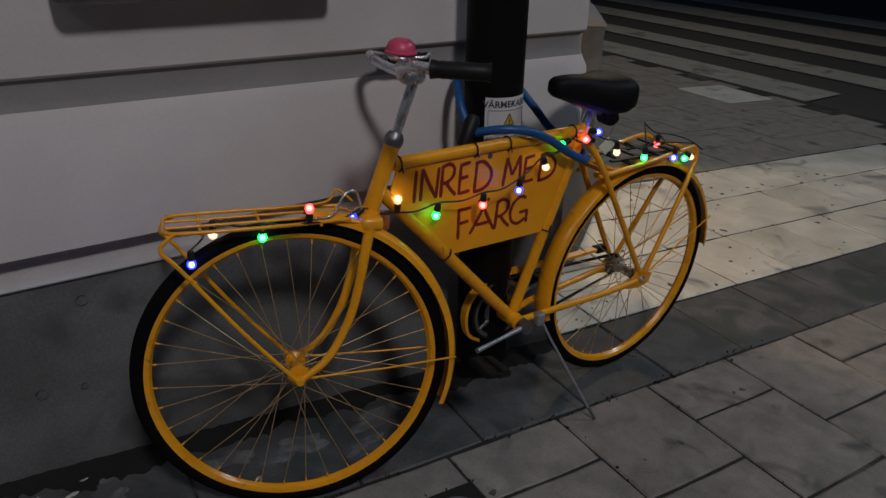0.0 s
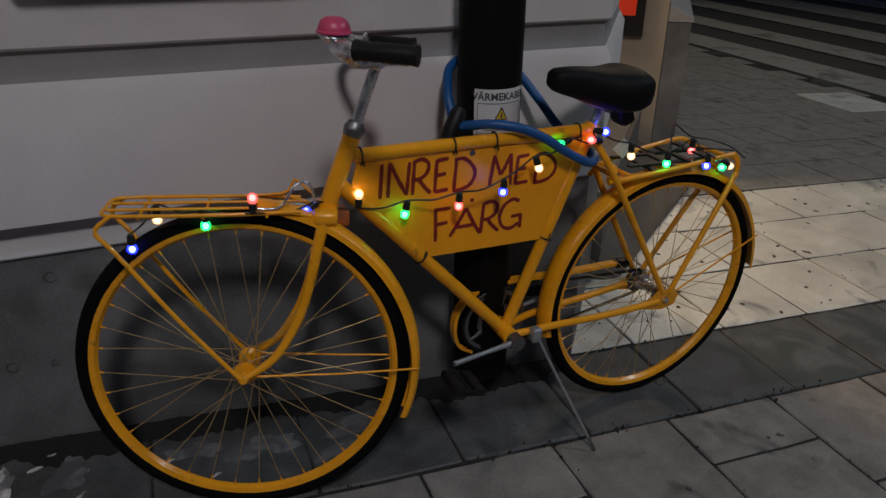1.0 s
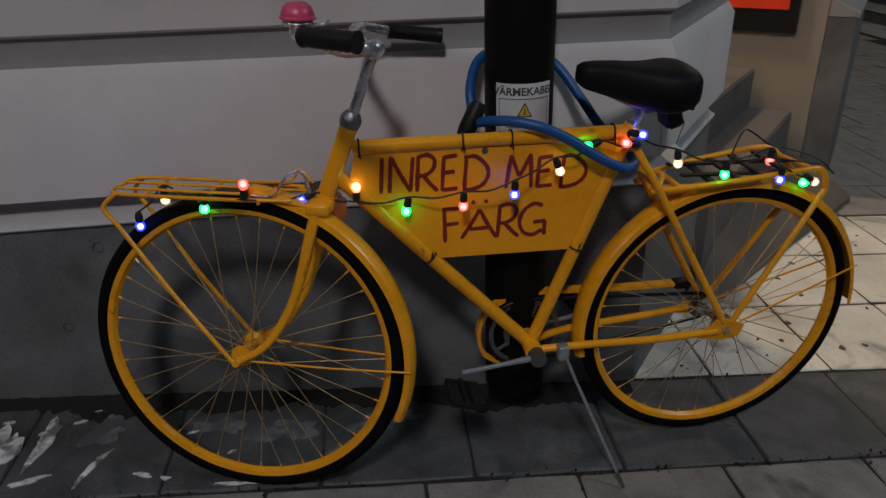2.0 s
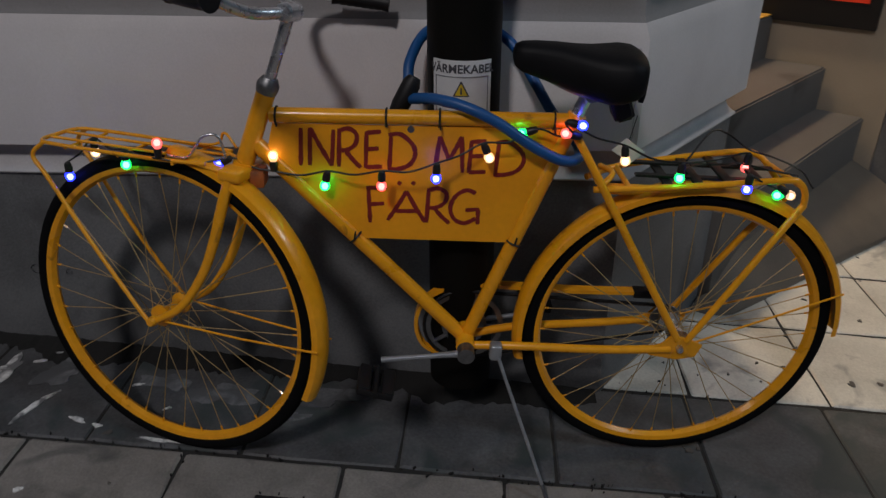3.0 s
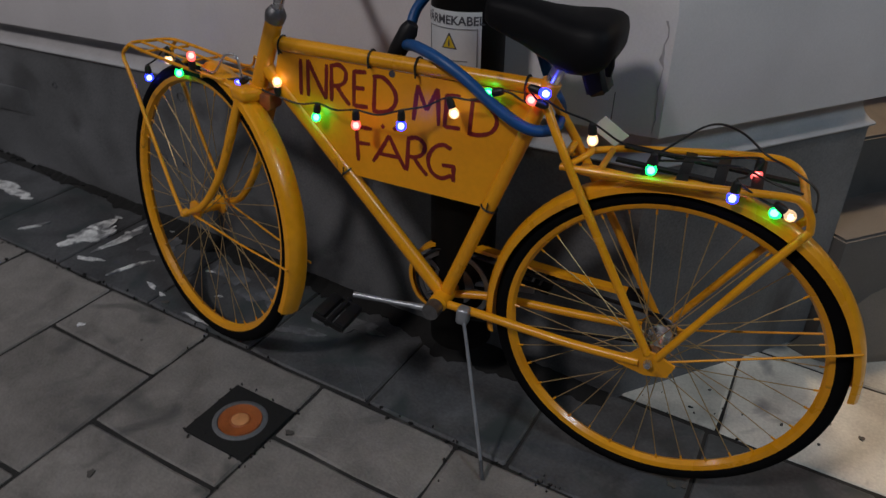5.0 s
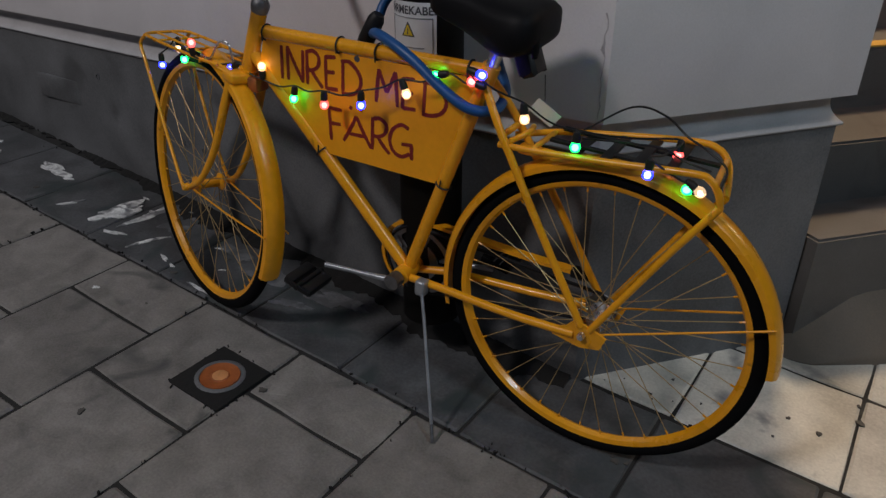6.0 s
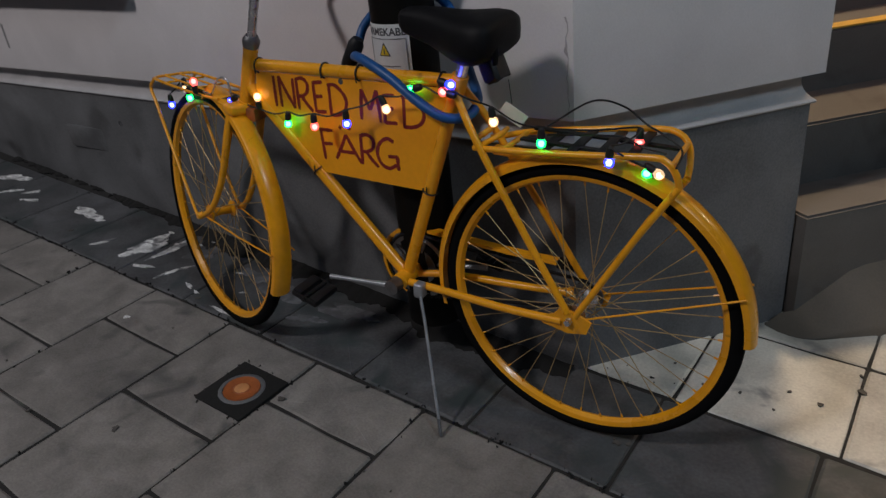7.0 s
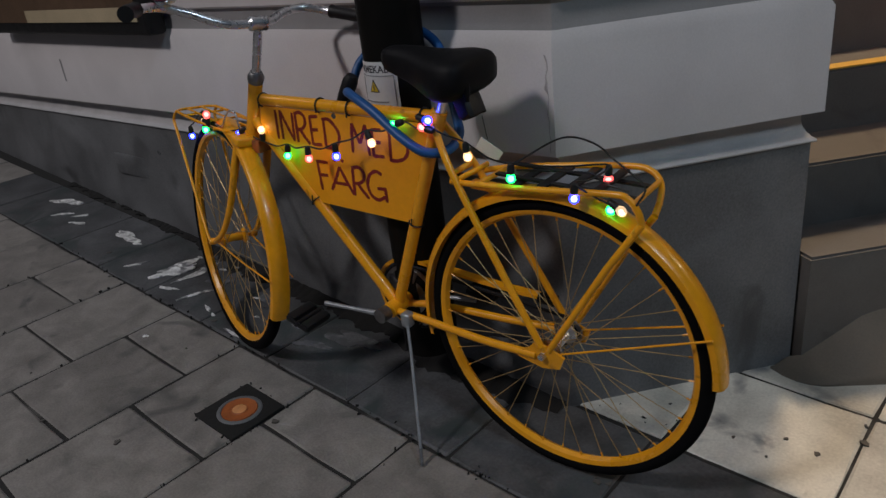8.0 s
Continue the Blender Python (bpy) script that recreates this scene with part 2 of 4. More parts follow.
PIER = [(-9.0, 0.745), CORNER, diag(0.665, 0), diag(0.665, -1.6)]
BAND_LINE = [(-9.0, 0.745), CORNER, diag(0.648, 0), diag(0.648, -1.6)]
PLINTH_TOP, LEDGE_TOP, BAND_TOP, GROOVE_TOP = 0.575, 0.655, 0.938, 0.998
LOW = -0.75
wall = tagged(mesh_object("wall_front", sweep(BAND_LINE, [(0.022, LEDGE_TOP + 0.004), (0.022, BAND_TOP - 0.035), (0.005, BAND_TOP - 0.004), (-0.30, BAND_TOP - 0.004), (-0.30, LEDGE_TOP)], 0.018),
                          M_WALL), "pale rendered building wall with a chamfered corner", "wall", kind="structure")
part("groove", sweep(BAND_LINE, [(0.0035, BAND_TOP - 0.004), (0.000, BAND_TOP + 0.006), (-0.002, BAND_TOP + 0.014), (-0.003, GROOVE_TOP - 0.010), (0.006, GROOVE_TOP), (-0.30, GROOVE_TOP), (-0.30, BAND_TOP - 0.004)]), M_BAND, wall, "dark grey recessed moulding")
part("upper_wall", sweep(BAND_LINE, [(0.008, GROOVE_TOP), (0.013, GROOVE_TOP + 0.006), (0.013, 4.2), (-0.30, 4.2), (-0.30, GROOVE_TOP)]), M_WALL, wall)
part("ledge", sweep(PIER, [(0.004, PLINTH_TOP + 0.004), (0.006, PLINTH_TOP + 0.008), (0.004, PLINTH_TOP + 0.012), (-0.004, PLINTH_TOP + 0.018), (-0.014, PLINTH_TOP + 0.030),
                           (-0.020, PLINTH_TOP + 0.042), (-0.023, PLINTH_TOP + 0.056), (-0.023, LEDGE_TOP), (-0.30, LEDGE_TOP), (-0.30, PLINTH_TOP + 0.004)], 0.018), M_LEDGE, wall, "grey sloping ledge over the plinth")
part("plinth", sweep(PIER, [(-0.004, LOW), (-0.004, PLINTH_TOP + 0.004), (-0.30, PLINTH_TOP + 0.004), (-0.30, LOW)], 0.018), M_PLINTH, wall,
     "dark grey stone plinth with stains and holes")

PIER2 = [diag(2.02, -1.6), diag(2.02, 0.19), diag(2.75, 0.19), diag(4.2, -1.6)]
PIER2_FRONT = [diag(2.022, 0.19), diag(2.75, 0.19), diag(4.2, -1.6)]
pier = tagged(mesh_object("wall_far_pier", sweep(PIER2, [(0, LEDGE_TOP), (0, 4.2), (-0.25, 4.2), (-0.25, LEDGE_TOP)]), M_JAMB),
              "beige painted pier beside the entrance steps", "wall", kind="structure")
part("plinth", sweep(PIER2, [(0.0, LOW), (0.0, LEDGE_TOP), (-0.25, LEDGE_TOP), (-0.25, LOW)]), M_JAMB, pier)
part("front_plinth", sweep(PIER2_FRONT, [(0.003, LOW), (0.118, LOW), (0.118, 0.700), (0.003, 0.700)]), M_PLINTH, pier, "grey projecting plinth")
part("ledge", sweep(PIER2_FRONT, [(0.003, 0.703), (0.126, 0.703), (0.128, 0.716), (0.110, 0.730), (0.060, 0.752), (0.003, 0.790)]), M_BAND, pier, "grey sloping ledge")

back = tagged(mesh_object("wall_entrance", prism([diag(0.3, -1.62), diag(2.4, -1.62), diag(2.4, -1.8), diag(0.3, -1.8)], LOW, 4.2), M_JAMB),
              "dim wall at the back of the entrance", "wall", kind="structure")

# entrance steps between the piers
steps = thing("entrance_steps", "worn grey stone entrance steps with a yellow edge", "steps")
for top, front in ((0.27, 0.030), (0.455, -0.165), (0.64, -0.425), (0.825, -0.66)):
    bm = prism([diag(0.67, front), diag(2.00, front + 0.09), diag(2.00, -1.6), diag(0.67, -1.6)], top - 0.32, top)
    bmesh.ops.bevel(bm, geom=[e for e in bm.edges if all(v.co.z > top - 1e-4 for v in e.verts)], offset=0.007, segments=2, affect="EDGES")
    step = part("step", bm, M_STEP, steps)
    if 0.6 < top < 0.7:
        # thin yellow strip lying along the front edge of this tread
        part("nosing", prism([diag(0.67, front - 0.004), diag(2.00, front + 0.086), diag(2.00, front + 0.03), diag(0.67, front - 0.06)], top + 0.001, top + 0.006),
             M_NOSING, step, "yellow strip on the top step edge")
# the foot of the steps: a worn sloping slab with a rounded end
bm = bmesh.new()
rows = []
for i in range(25):
    s = 0.595 + 1.405 * (i / 24) ** 1.6
    k = min(1.0, (s - 0.595) / 0.09)
    k = math.sqrt(max(0.0, 1 - (1 - k) ** 2))
    back = 0.006 if s < 0.67 else 0.03 + 0.068 * (s - 0.67)
    foot = back + max(0.002, (0.118 + 0.24 * (s - 0.66) - back) * k)
    ring = []
    for u, v in ((0, 0), (0, 1), (0.35, 0.74), (0.72, 0.42), (0.94, 0.20), (1.0, 0.11), (1.0, 0)):
        x, y = diag(s, back + (foot - back) * u)
        g = -0.0577 * x - 0.014
        z = g + (0.078 - g) * max(0.05, min(1.0, (s - 0.595) / 0.26)) * v if v else -0.5
        ring.append(bm.verts.new((x, y, z)))
    rows.append(ring)
for a, b in zip(rows, rows[1:]):
    for k in range(7):
        bm.faces.new((a[k], a[(k + 1) % 7], b[(k + 1) % 7], b[k]))
bm.faces.new(rows[0][::-1])
bm.faces.new(rows[-1])
part("foot_slab", bm, M_FOOT, steps, "worn sloping slab with a rounded end")

# framed poster on the reveal of the far pier
poster = thing("wall_poster", "red poster in a black frame on the entrance reveal", "poster")


def on_reveal(o0, o1, z0, z1, d0, d1):
    bm = bmesh.new()
    return prism([diag(2.02 - d0, o0), diag(2.02 - d0, o1), diag(2.02 - d1, o1), diag(2.02 - d1, o0)], z0, z1, bm)


part("frame", on_reveal(-0.62, 0.075, 0.625, 1.60, 0.001, 0.030), M_BLACK, poster)
part("print", on_reveal(-0.57, 0.03, 0.728, 1.55, 0.030, 0.034), M_REDSIGN, poster, "bright red print")

# display cases on the long wall


def wall_y(x):
    return CORNER[1] - 0.055 * (x - CORNER[0])


def display_case(label, x0, x1, z0, z1, face):
    a = math.atan(-0.055)
    m = Matrix.Translation((x0, wall_y(x0) - 0.018, z0)) @ Matrix.Rotation(a, 4, "Z")
    ob = thing("display_case", label, "display case", m=m)
    w, h = x1 - x0, z1 - z0
    bm = box((0, -0.075, 0), (w, 0.0, h), bevel=0.018, seg=3)
    part("frame", bm, M_BLACK if face == "poster" else M_STEEL, ob)
    if face == "poster":
        part("print", box((0.07, -0.079, 0.05), (w - 0.05, -0.0755, h - 0.08)), M_WOOD, ob, "brown printed poster")
        part("strip", prism([(0.5, -0.082), (w - 0.05, -0.082), (w - 0.05, -0.0792), (0.5, -0.0792)], 0.05, 0.10), M_CREAM, ob, "cream printed strip")
    else:
        part("face", box((0.05, -0.079, 0.035), (w - 0.05, -0.0755, h - 0.05)), M_GLASS, ob, "pale grey face")
    return ob


display_case("grey metal display case fixed to the wall", -0.84, -0.285, 1.140, 1.75, "grey")
display_case("black framed display case with a brown poster", -2.70, -1.12, 0.922, 1.75, "poster")

# small wall details
hole_bm = bmesh.new()
for x, z, r in ((-0.895, 0.495, 0.013), (-1.02, 0.275, 0.013), (-0.93, 0.27, 0.008), (-1.50, 0.43, 0.010)):
    y = wall_y(x) + 0.0035
    lathe([(0, 0.0), (r * 0.9, 0.0), (r, 0.001), (r, 0.006)], 12, Matrix.Translation((x, y + 0.004, z)) @ Matrix.Rotation(radians(90), 4, "X"), hole_bm)
part("holes", hole_bm, M_INK, wall, "dark drilled holes")
part("vent_plate", box((-1.93, wall_y(-1.8) - 0.004, 0.29), (-1.66, wall_y(-1.8) + 0.01, 0.385), bevel=0.004), M_PLINTH, wall, "small square cover plate")
part("scratch", prism([(-2.19, wall_y(-2.2) - 0.0235), (-2.165, wall_y(-2.2) - 0.0235), (-2.155, wall_y(-2.2) - 0.02), (-2.18, wall_y(-2.2) - 0.02)], 0.70, 0.80),
     M_BAND, wall, "scuffed dark mark")

rng = random.Random(11)
crack = [(CORNER[0] - 0.004 + rng.uniform(-0.004, 0.004), 0.668 + 0.0145 * i) for i in range(16)]
bm = bmesh.new()
rows = []
for i, (x, z) in enumerate(crack):
    w = rng.choice((0.0008, 0.0016, 0.003, 0.0055 if 5 < i < 11 else 0.001))
    y = wall_y(x) - 0.0226
    rows.append([bm.verts.new(q) for q in ((x - w, y, z), (x + w * 0.6, y, z), (x + w * 0.6, y + 0.004, z), (x - w, y + 0.004, z))])
for a, b in zip(rows, rows[1:]):
    for k in range(4):
        bm.faces.new((a[k], a[(k + 1) % 4], b[(k + 1) % 4], b[k]))
part("crack", bm, M_CHIP, wall, "chipped crack down the corner", smooth=False)

# the pole by the wall
POLE = (0.112, 0.126)
pole = thing("pole", "black painted round metal pole standing against the wall", "pole", m=Matrix.Translation((POLE[0], POLE[1], 0)))
part("shaft", lathe([(0.060, 0.30), (0.060, 0.10), (0.0745, 0.10), (0.0745, 3.9), (0, 3.9)], 40), M_POLE, pole)


def curved_plate(a0, a1, z0, z1, r, depth=0.0012, n=14):
    bm = bmesh.new()
    rows = []
    for i in range(n + 1):
        a = radians(a0 + (a1 - a0) * i / n)
        rows.append([bm.verts.new((q * math.cos(a), q * math.sin(a), z)) for q, z in ((r, z0), (r, z1), (r + depth, z1), (r + depth, z0))])
    for a, b in zip(rows, rows[1:]):
        for k in range(4):
            bm.faces.new((a[k], a[(k + 1) % 4], b[(k + 1) % 4], b[k]))
    bm.faces.new(rows[0][::-1])
    bm.faces.new(rows[-1])
    return bm


sticker = thing("warning_sticker", "white heating cable warning sticker on the black pole", "sticker", m=Matrix.Translation((POLE[0], POLE[1], 0)))
ST0, ST1 = 0.772, 0.893
part("sheet", curved_plate(-142, -46, ST0, ST1, 0.0747), M_STICKER, sticker)
bm = curved_plate(-136, -52, ST1 - 0.032, ST1 - 0.0308, 0.0760)
join(bm, curved_plate(-136, -52, ST0 + 0.012, ST0 + 0.0132, 0.0760))
join(bm, curved_plate(-136, -135.1, ST0 + 0.012, ST1 - 0.0305, 0.0760))
join(bm, curved_plate(-52.9, -52, ST0 + 0.012, ST1 - 0.0305, 0.0760))
for k, (w0, w1) in enumerate(((-124, -66), (-118, -72))):
    join(bm, curved_plate(w0, w1, ST0 + 0.028 - 0.008 * k, ST0 + 0.0300 - 0.008 * k, 0.0760))
part("rule", bm, M_RULE, sticker, "thin printed lines")


def text_on_pole(word, size, z, angle, r):
    cu = bpy.data.curves.new("lettering", "FONT")
    cu.body, cu.size, cu.align_x, cu.offset = word, size, "CENTER", 0.0006
    tmp = bpy.data.objects.new("lettering", cu)
    scene.collection.objects.link(tmp)
    dg = bpy.context.evaluated_depsgraph_get()
    me = bpy.data.meshes.new_from_object(tmp.evaluated_get(dg))
    bpy.data.objects.remove(tmp)
    bm = bmesh.new()
    bm.from_mesh(me)
    bpy.data.meshes.remove(me)
    bmesh.ops.subdivide_edges(bm, edges=[e for e in bm.edges if e.calc_length() > 0.004], cuts=2)
    for v in bm.verts:
        a = radians(angle) + v.co.x / r
        v.co = Vector((r * math.cos(a), r * math.sin(a), z + v.co.y))
    return bm


part("lettering", text_on_pole("VÄRMEKABEL", 0.0230, ST1 - 0.024, -94, 0.0764), M_INK, sticker, "black capital letters", smooth=False)


def triangle_plate(half, low, high, r, mat_r, angle=-94):
    bm = bmesh.new()
    n = 8
    lo = [bm.verts.new((r * math.cos(radians(angle) + x / r), r * math.sin(radians(angle) + x / r), low)) for x in [-half + 2 * half * i / n for i in range(n + 1)]]
    hi = [bm.verts.new((r * math.cos(radians(angle) + x / r), r * math.sin(radians(angle) + x / r), high)) for x in [-0.0012 + 0.0024 * i / n for i in range(n + 1)]]
    for i in range(n):
        bm.faces.new((lo[i], lo[i + 1], hi[i + 1], hi[i]))
    return bm


part("triangle_edge", triangle_plate(0.0170, ST1 - 0.070, ST1 - 0.040, 0.0763, None), M_INK, sticker)
part("triangle", triangle_plate(0.0125, ST1 - 0.0675, ST1 - 0.0455, 0.0766, None), M_SIGNYELLOW, sticker, "yellow warning triangle")
bm = triangle_plate(0.0018, ST1 - 0.065, ST1 - 0.052, 0.0769, None)
part("bolt_mark", bm, M_INK, sticker)

# ---- ground ----
ground = mesh_object("ground", prism([(-150, -150), (150, -150), (150, 150), (-150, 150)], -0.5, -0.030), M_ASPHALT, smooth=False)
ground.matrix_world = SLOPE @ pose(0, 0, -0.012)
tagged(ground, "dark asphalt street surface", "ground", kind="structure")

PAVE = SLOPE @ pose(0, 0.012, -0.012, 0, 0, -2.0)
pavement = mesh_object("pavement", prism([(-9, -4.5), (5.45, -4.5), (5.45, 9), (-9, 9)], -0.2, -0.0062), M_SAND, smooth=False)
pavement.matrix_world = PAVE
tagged(pavement, "grey concrete slab pavement with dark joints and a band of white tiles", "pavement", kind="structure")

GAP = 0.0098
slab_meshes = {}


def slab_bm(w, d, seed=0):
    rng = random.Random(seed)
    hw, hd = w / 2 - GAP * 0.36, d / 2 - GAP * 0.48
    out = []
    for (ax, ay), (bx, by) in (((-1, -1), (1, -1)), ((1, -1), (1, 1)), ((1, 1), (-1, 1)), ((-1, 1), (-1, -1))):
        for u in (0.012, 0.30, 0.62, 0.988):
            cut = 0.995 if u in (0.012, 0.988) else 1.0
            out.append(((ax + (bx - ax) * u) * hw * cut + rng.uniform(-0.0021, 0.0021), (ay + (by - ay) * u) * hd * cut + rng.uniform(-0.0021, 0.0021)))
    bm = bmesh.new()
    rings = []
    for z, inset in ((-0.05, 0.0), (-0.0042, 0.0), (0.0, 0.0045)):
        ring = []
        for x, y in out:
            k = inset * rng.uniform(0.5, 1.7)
            ring.append(bm.verts.new((x - math.copysign(min(k, abs(x)), x), y - math.copysign(min(k, abs(y)), y), z + (rng.uniform(-0.0012, 0) if z == 0 else 0))))
        rings.append(ring)
    n = len(out)
    for r0, r1 in zip(rings, rings[1:]):
        for i in range(n):
            bm.faces.new((r0[i], r0[(i + 1) % n], r1[(i + 1) % n], r1[i]))
    mid = bm.verts.new((0, 0, -0.0004))
    for i in range(n):
        bm.faces.new((rings[-1][i], rings[-1][(i + 1) % n], mid))
    return bm


def slab(name, w, d, mat, x, y):
    kind = random.randrange(5)
    key = (name, round(w, 3), round(d, 3), kind)
    if key not in slab_meshes:
        me = bpy.data.meshes.new(name)
        bm = slab_bm(w, d, kind)
        bm.to_mesh(me)
        bm.free()
        me.materials.append(mat)
        slab_meshes[key] = me
    ob = new(name, slab_meshes[key])
    ob.parent = pavement
    ob.location = (x, y, random.uniform(-0.0025, 0.0))
    ob.rotation_euler = (random.uniform(-0.004, 0.004), random.uniform(-0.004, 0.004), random.uniform(-0.006, 0.006))
    return ob


rest = []


def lay(name, x0, x1, y0, y1, mat, near):
    if near:
        slab(name, x1 - x0, y1 - y0, mat, (x0 + x1) / 2, (y0 + y1) / 2)
    else:
        rest.append((x0, x1, y0, y1))


S, LINE, CX = 0.362, -0.115, 0.372
for k in range(-20, 15):
    x0 = -0.150 + CX * k
    y = LINE
    first = 0.198 if k % 2 == 0 else 0.376
    n = 0
    while y > -3.6:
        d = first if n == 0 else S
        lay("paving_slab", x0, x0 + CX, y - d, y, M_SLAB, -2.6 < x0 < 2.0 and y > -1.3)
        y -= d
        n += 1
# row against the wall, coloured darker for its dirt and the shade on it
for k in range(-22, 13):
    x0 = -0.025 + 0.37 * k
    lay("paving_slab", x0, x0 + 0.37, LINE, 0.248, M_DIRTY_SHADED, -3.2 < x0 < 2.6)
W = 0.385
xs = [0.45, 0.735] + [0.735 + W * i for i in range(1, 11)]
for j in range(3):
    for a, b in zip(xs, xs[1:]):
        lay("white_tile", a, b, 0.252 + W * j, 0.252 + W * (j + 1), M_WHITE, True)
for i in range(12):
    for j in range(14):
        x0, y0 = 0.80 + 0.36 * i + (0.18 if j % 2 else 0), 1.412 + 0.36 * j
        lay("paving_slab", x0, x0 + 0.36, y0, y0 + 0.36, M_SLAB, False)
bm = bmesh.new()
for x0, x1, y0, y1 in rest:
    z = random.uniform(-0.003, 0.0)
    prism([(x0 + 0.004, y0 + 0.004), (x1 - 0.004, y0 + 0.004), (x1 - 0.004, y1 - 0.004), (x0 + 0.004, y1 - 0.004)], -0.05, z, bm)
tagged(part("far_slabs", bm, M_SLAB, pavement, smooth=False), "far grey paving slabs", kind="stuff")
slab("white_tile", 0.62, 0.62, M_WHITE, 4.85, 3.05).location.z = 0.004

zebra = thing("zebra_crossing", "worn white zebra crossing stripes on dark asphalt", "road marking", m=SLOPE)
for x0, x1, y0, y1 in ((5.55, 6.35, 2.45, 10.0), (7.15, 7.85, 2.5, 11.0), (8.95, 9.9, 3.0, 12.0), (11.1, 12.6, 3.5, 13.0), (14.0, 15.6, 4.0, 15.0)):
    part("stripe", prism([(x0, y0), (x1, y0 + 0.1), (x1, y1), (x0, y1)], -0.032, -0.025), M_STRIPE, zebra, smooth=False)

# access lid in the paving
lid = thing("access_lid", "rusty orange round lid in a dark square frame", "drain cover", m=PAVE @ Matrix.Translation((-0.236, -0.318, 0)))
part("frame", box((-0.088, -0.088, -0.03), (0.088, 0.088, 0.0035), bevel=0.003), M_GROUT, lid)
cover = part("lid", lathe([(0, 0.0065), (0.022, 0.0065), (0.024, 0.0048), (0.046, 0.0055), (0.049, 0.0065), (0.050, 0.0030)], 36), M_LID, lid)
part("ring", lathe([(0.050, 0.0030), (0.052, 0.0062), (0.060, 0.0058), (0.063, 0.0034)], 36), M_PLINTH, lid, "grey metal ring")
part("plug", lathe([(0, 0.0082), (0.016, 0.0080), (0.020, 0.0064)], 24), M_PLUG, cover, "paler orange centre")


def blob(cx, cy, rx, ry, turn, z, seed, n=22):
    rng = random.Random(seed)
    ph = [rng.uniform(0, 6.28) for _ in range(4)]
    out = []
    for i in range(n):
        a = 2 * math.pi * i / n
        r = 1 + 0.25 * math.sin(2 * a + ph[0]) + 0.2 * math.sin(3 * a + ph[1]) + 0.15 * math.sin(5 * a + ph[2]) + 0.1 * math.sin(8 * a + ph[3])
        x, y = rx * r * math.cos(a), ry * r * math.sin(a)
        out.append((cx + x * math.cos(turn) - y * math.sin(turn), cy + x * math.sin(turn) + y * math.cos(turn)))
    return prism(out, -0.004, z)


splash = thing("paint_splashes", "dried white paint splashes on the dark paving slabs", "paint stain", m=PAVE)
rng = random.Random(5)
for i, (x, y, rx, ry, a) in enumerate(((-1.19, 0.055, 0.105, 0.040, 1.25), (-1.085, 0.095, 0.075, 0.022, 1.45), (-1.075, -0.048, 0.040, 0.008, 0.3), (-0.945, -0.020, 0.046, 0.010, 1.2),
                                       (-0.925, 0.03, 0.018, 0.006, 0.9), (-0.816, -0.045, 0.022, 0.006, -0.2), (-0.76, -0.06, 0.014, 0.004, -0.3), (-0.588, -0.091, 0.052, 0.006, 0.0),
                                       (-1.372, -0.012, 0.034, 0.010, 1.1), (-1.67, 0.105, 0.085, 0.028, 0.05), (-1.56, 0.09, 0.02, 0.008, 0.6), (-2.35, 0.147, 0.085, 0.028, 0.5), (-2.2, 0.06, 0.04, 0.010, 0.9),
                                       (-2.02, 0.05, 0.035, 0.012, 0.4), (-2.10, 0.10, 0.03, 0.010, 0.8), (-0.83, -0.273, 0.009, 0.007, 0.0), (-0.73, 0.10, 0.012, 0.005, 0.4), (-0.62, 0.02, 0.010, 0.004, 0.8))):
    part("splash", blob(x, y, rx, ry, a, 0.0012, i), M_SPLASH, splash, smooth=False)
M_SCUFF = material("pale_scuffed_grime", (0.150, 0.154, 0.162), 0.6, vary=0.6, scale=14, fine=120, bump=0.2, stain=(0.085, 0.087, 0.092), stain_at=0.46, stain_scale=13)
scuffs = thing("pale_scuffs", "pale grey scuffs worn on the dark paving slabs", "stain", m=PAVE)
for i, (x, y, rx, ry, a) in enumerate(((-0.24, 0.115, 0.10, 0.032, 0.10), (-0.50, 0.09, 0.075, 0.045, 0.2), (-0.66, 0.12, 0.06, 0.03, -0.2), (-0.33, 0.02, 0.05, 0.02, 0.4), (-0.95, 0.12, 0.05, 0.05, 0.0))):
    part("scuff", blob(x, y, rx, ry, a, 0.0008, i + 70, 30), M_SCUFF, scuffs, smooth=False)
litter = thing("litter", "dark crumbs of dirt along the wall and in the paving joints, with a near-black strip at the wall foot", "litter", m=PAVE)
bm = bmesh.new()
rows = []
# near-black strip along the wall foot, wider behind the bicycle and at the pole
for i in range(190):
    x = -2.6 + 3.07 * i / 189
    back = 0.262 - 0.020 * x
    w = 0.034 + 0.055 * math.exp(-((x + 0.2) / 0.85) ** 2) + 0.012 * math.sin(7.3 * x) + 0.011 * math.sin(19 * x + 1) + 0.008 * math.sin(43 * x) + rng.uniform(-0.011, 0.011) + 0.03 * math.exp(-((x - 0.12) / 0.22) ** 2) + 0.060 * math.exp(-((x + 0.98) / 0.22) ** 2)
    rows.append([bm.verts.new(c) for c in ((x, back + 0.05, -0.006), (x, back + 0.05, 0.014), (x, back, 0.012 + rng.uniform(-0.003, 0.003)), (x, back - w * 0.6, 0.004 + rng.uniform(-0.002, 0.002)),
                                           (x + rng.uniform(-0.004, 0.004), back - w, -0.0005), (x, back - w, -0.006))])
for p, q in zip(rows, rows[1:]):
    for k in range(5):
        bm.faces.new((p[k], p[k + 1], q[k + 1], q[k]))
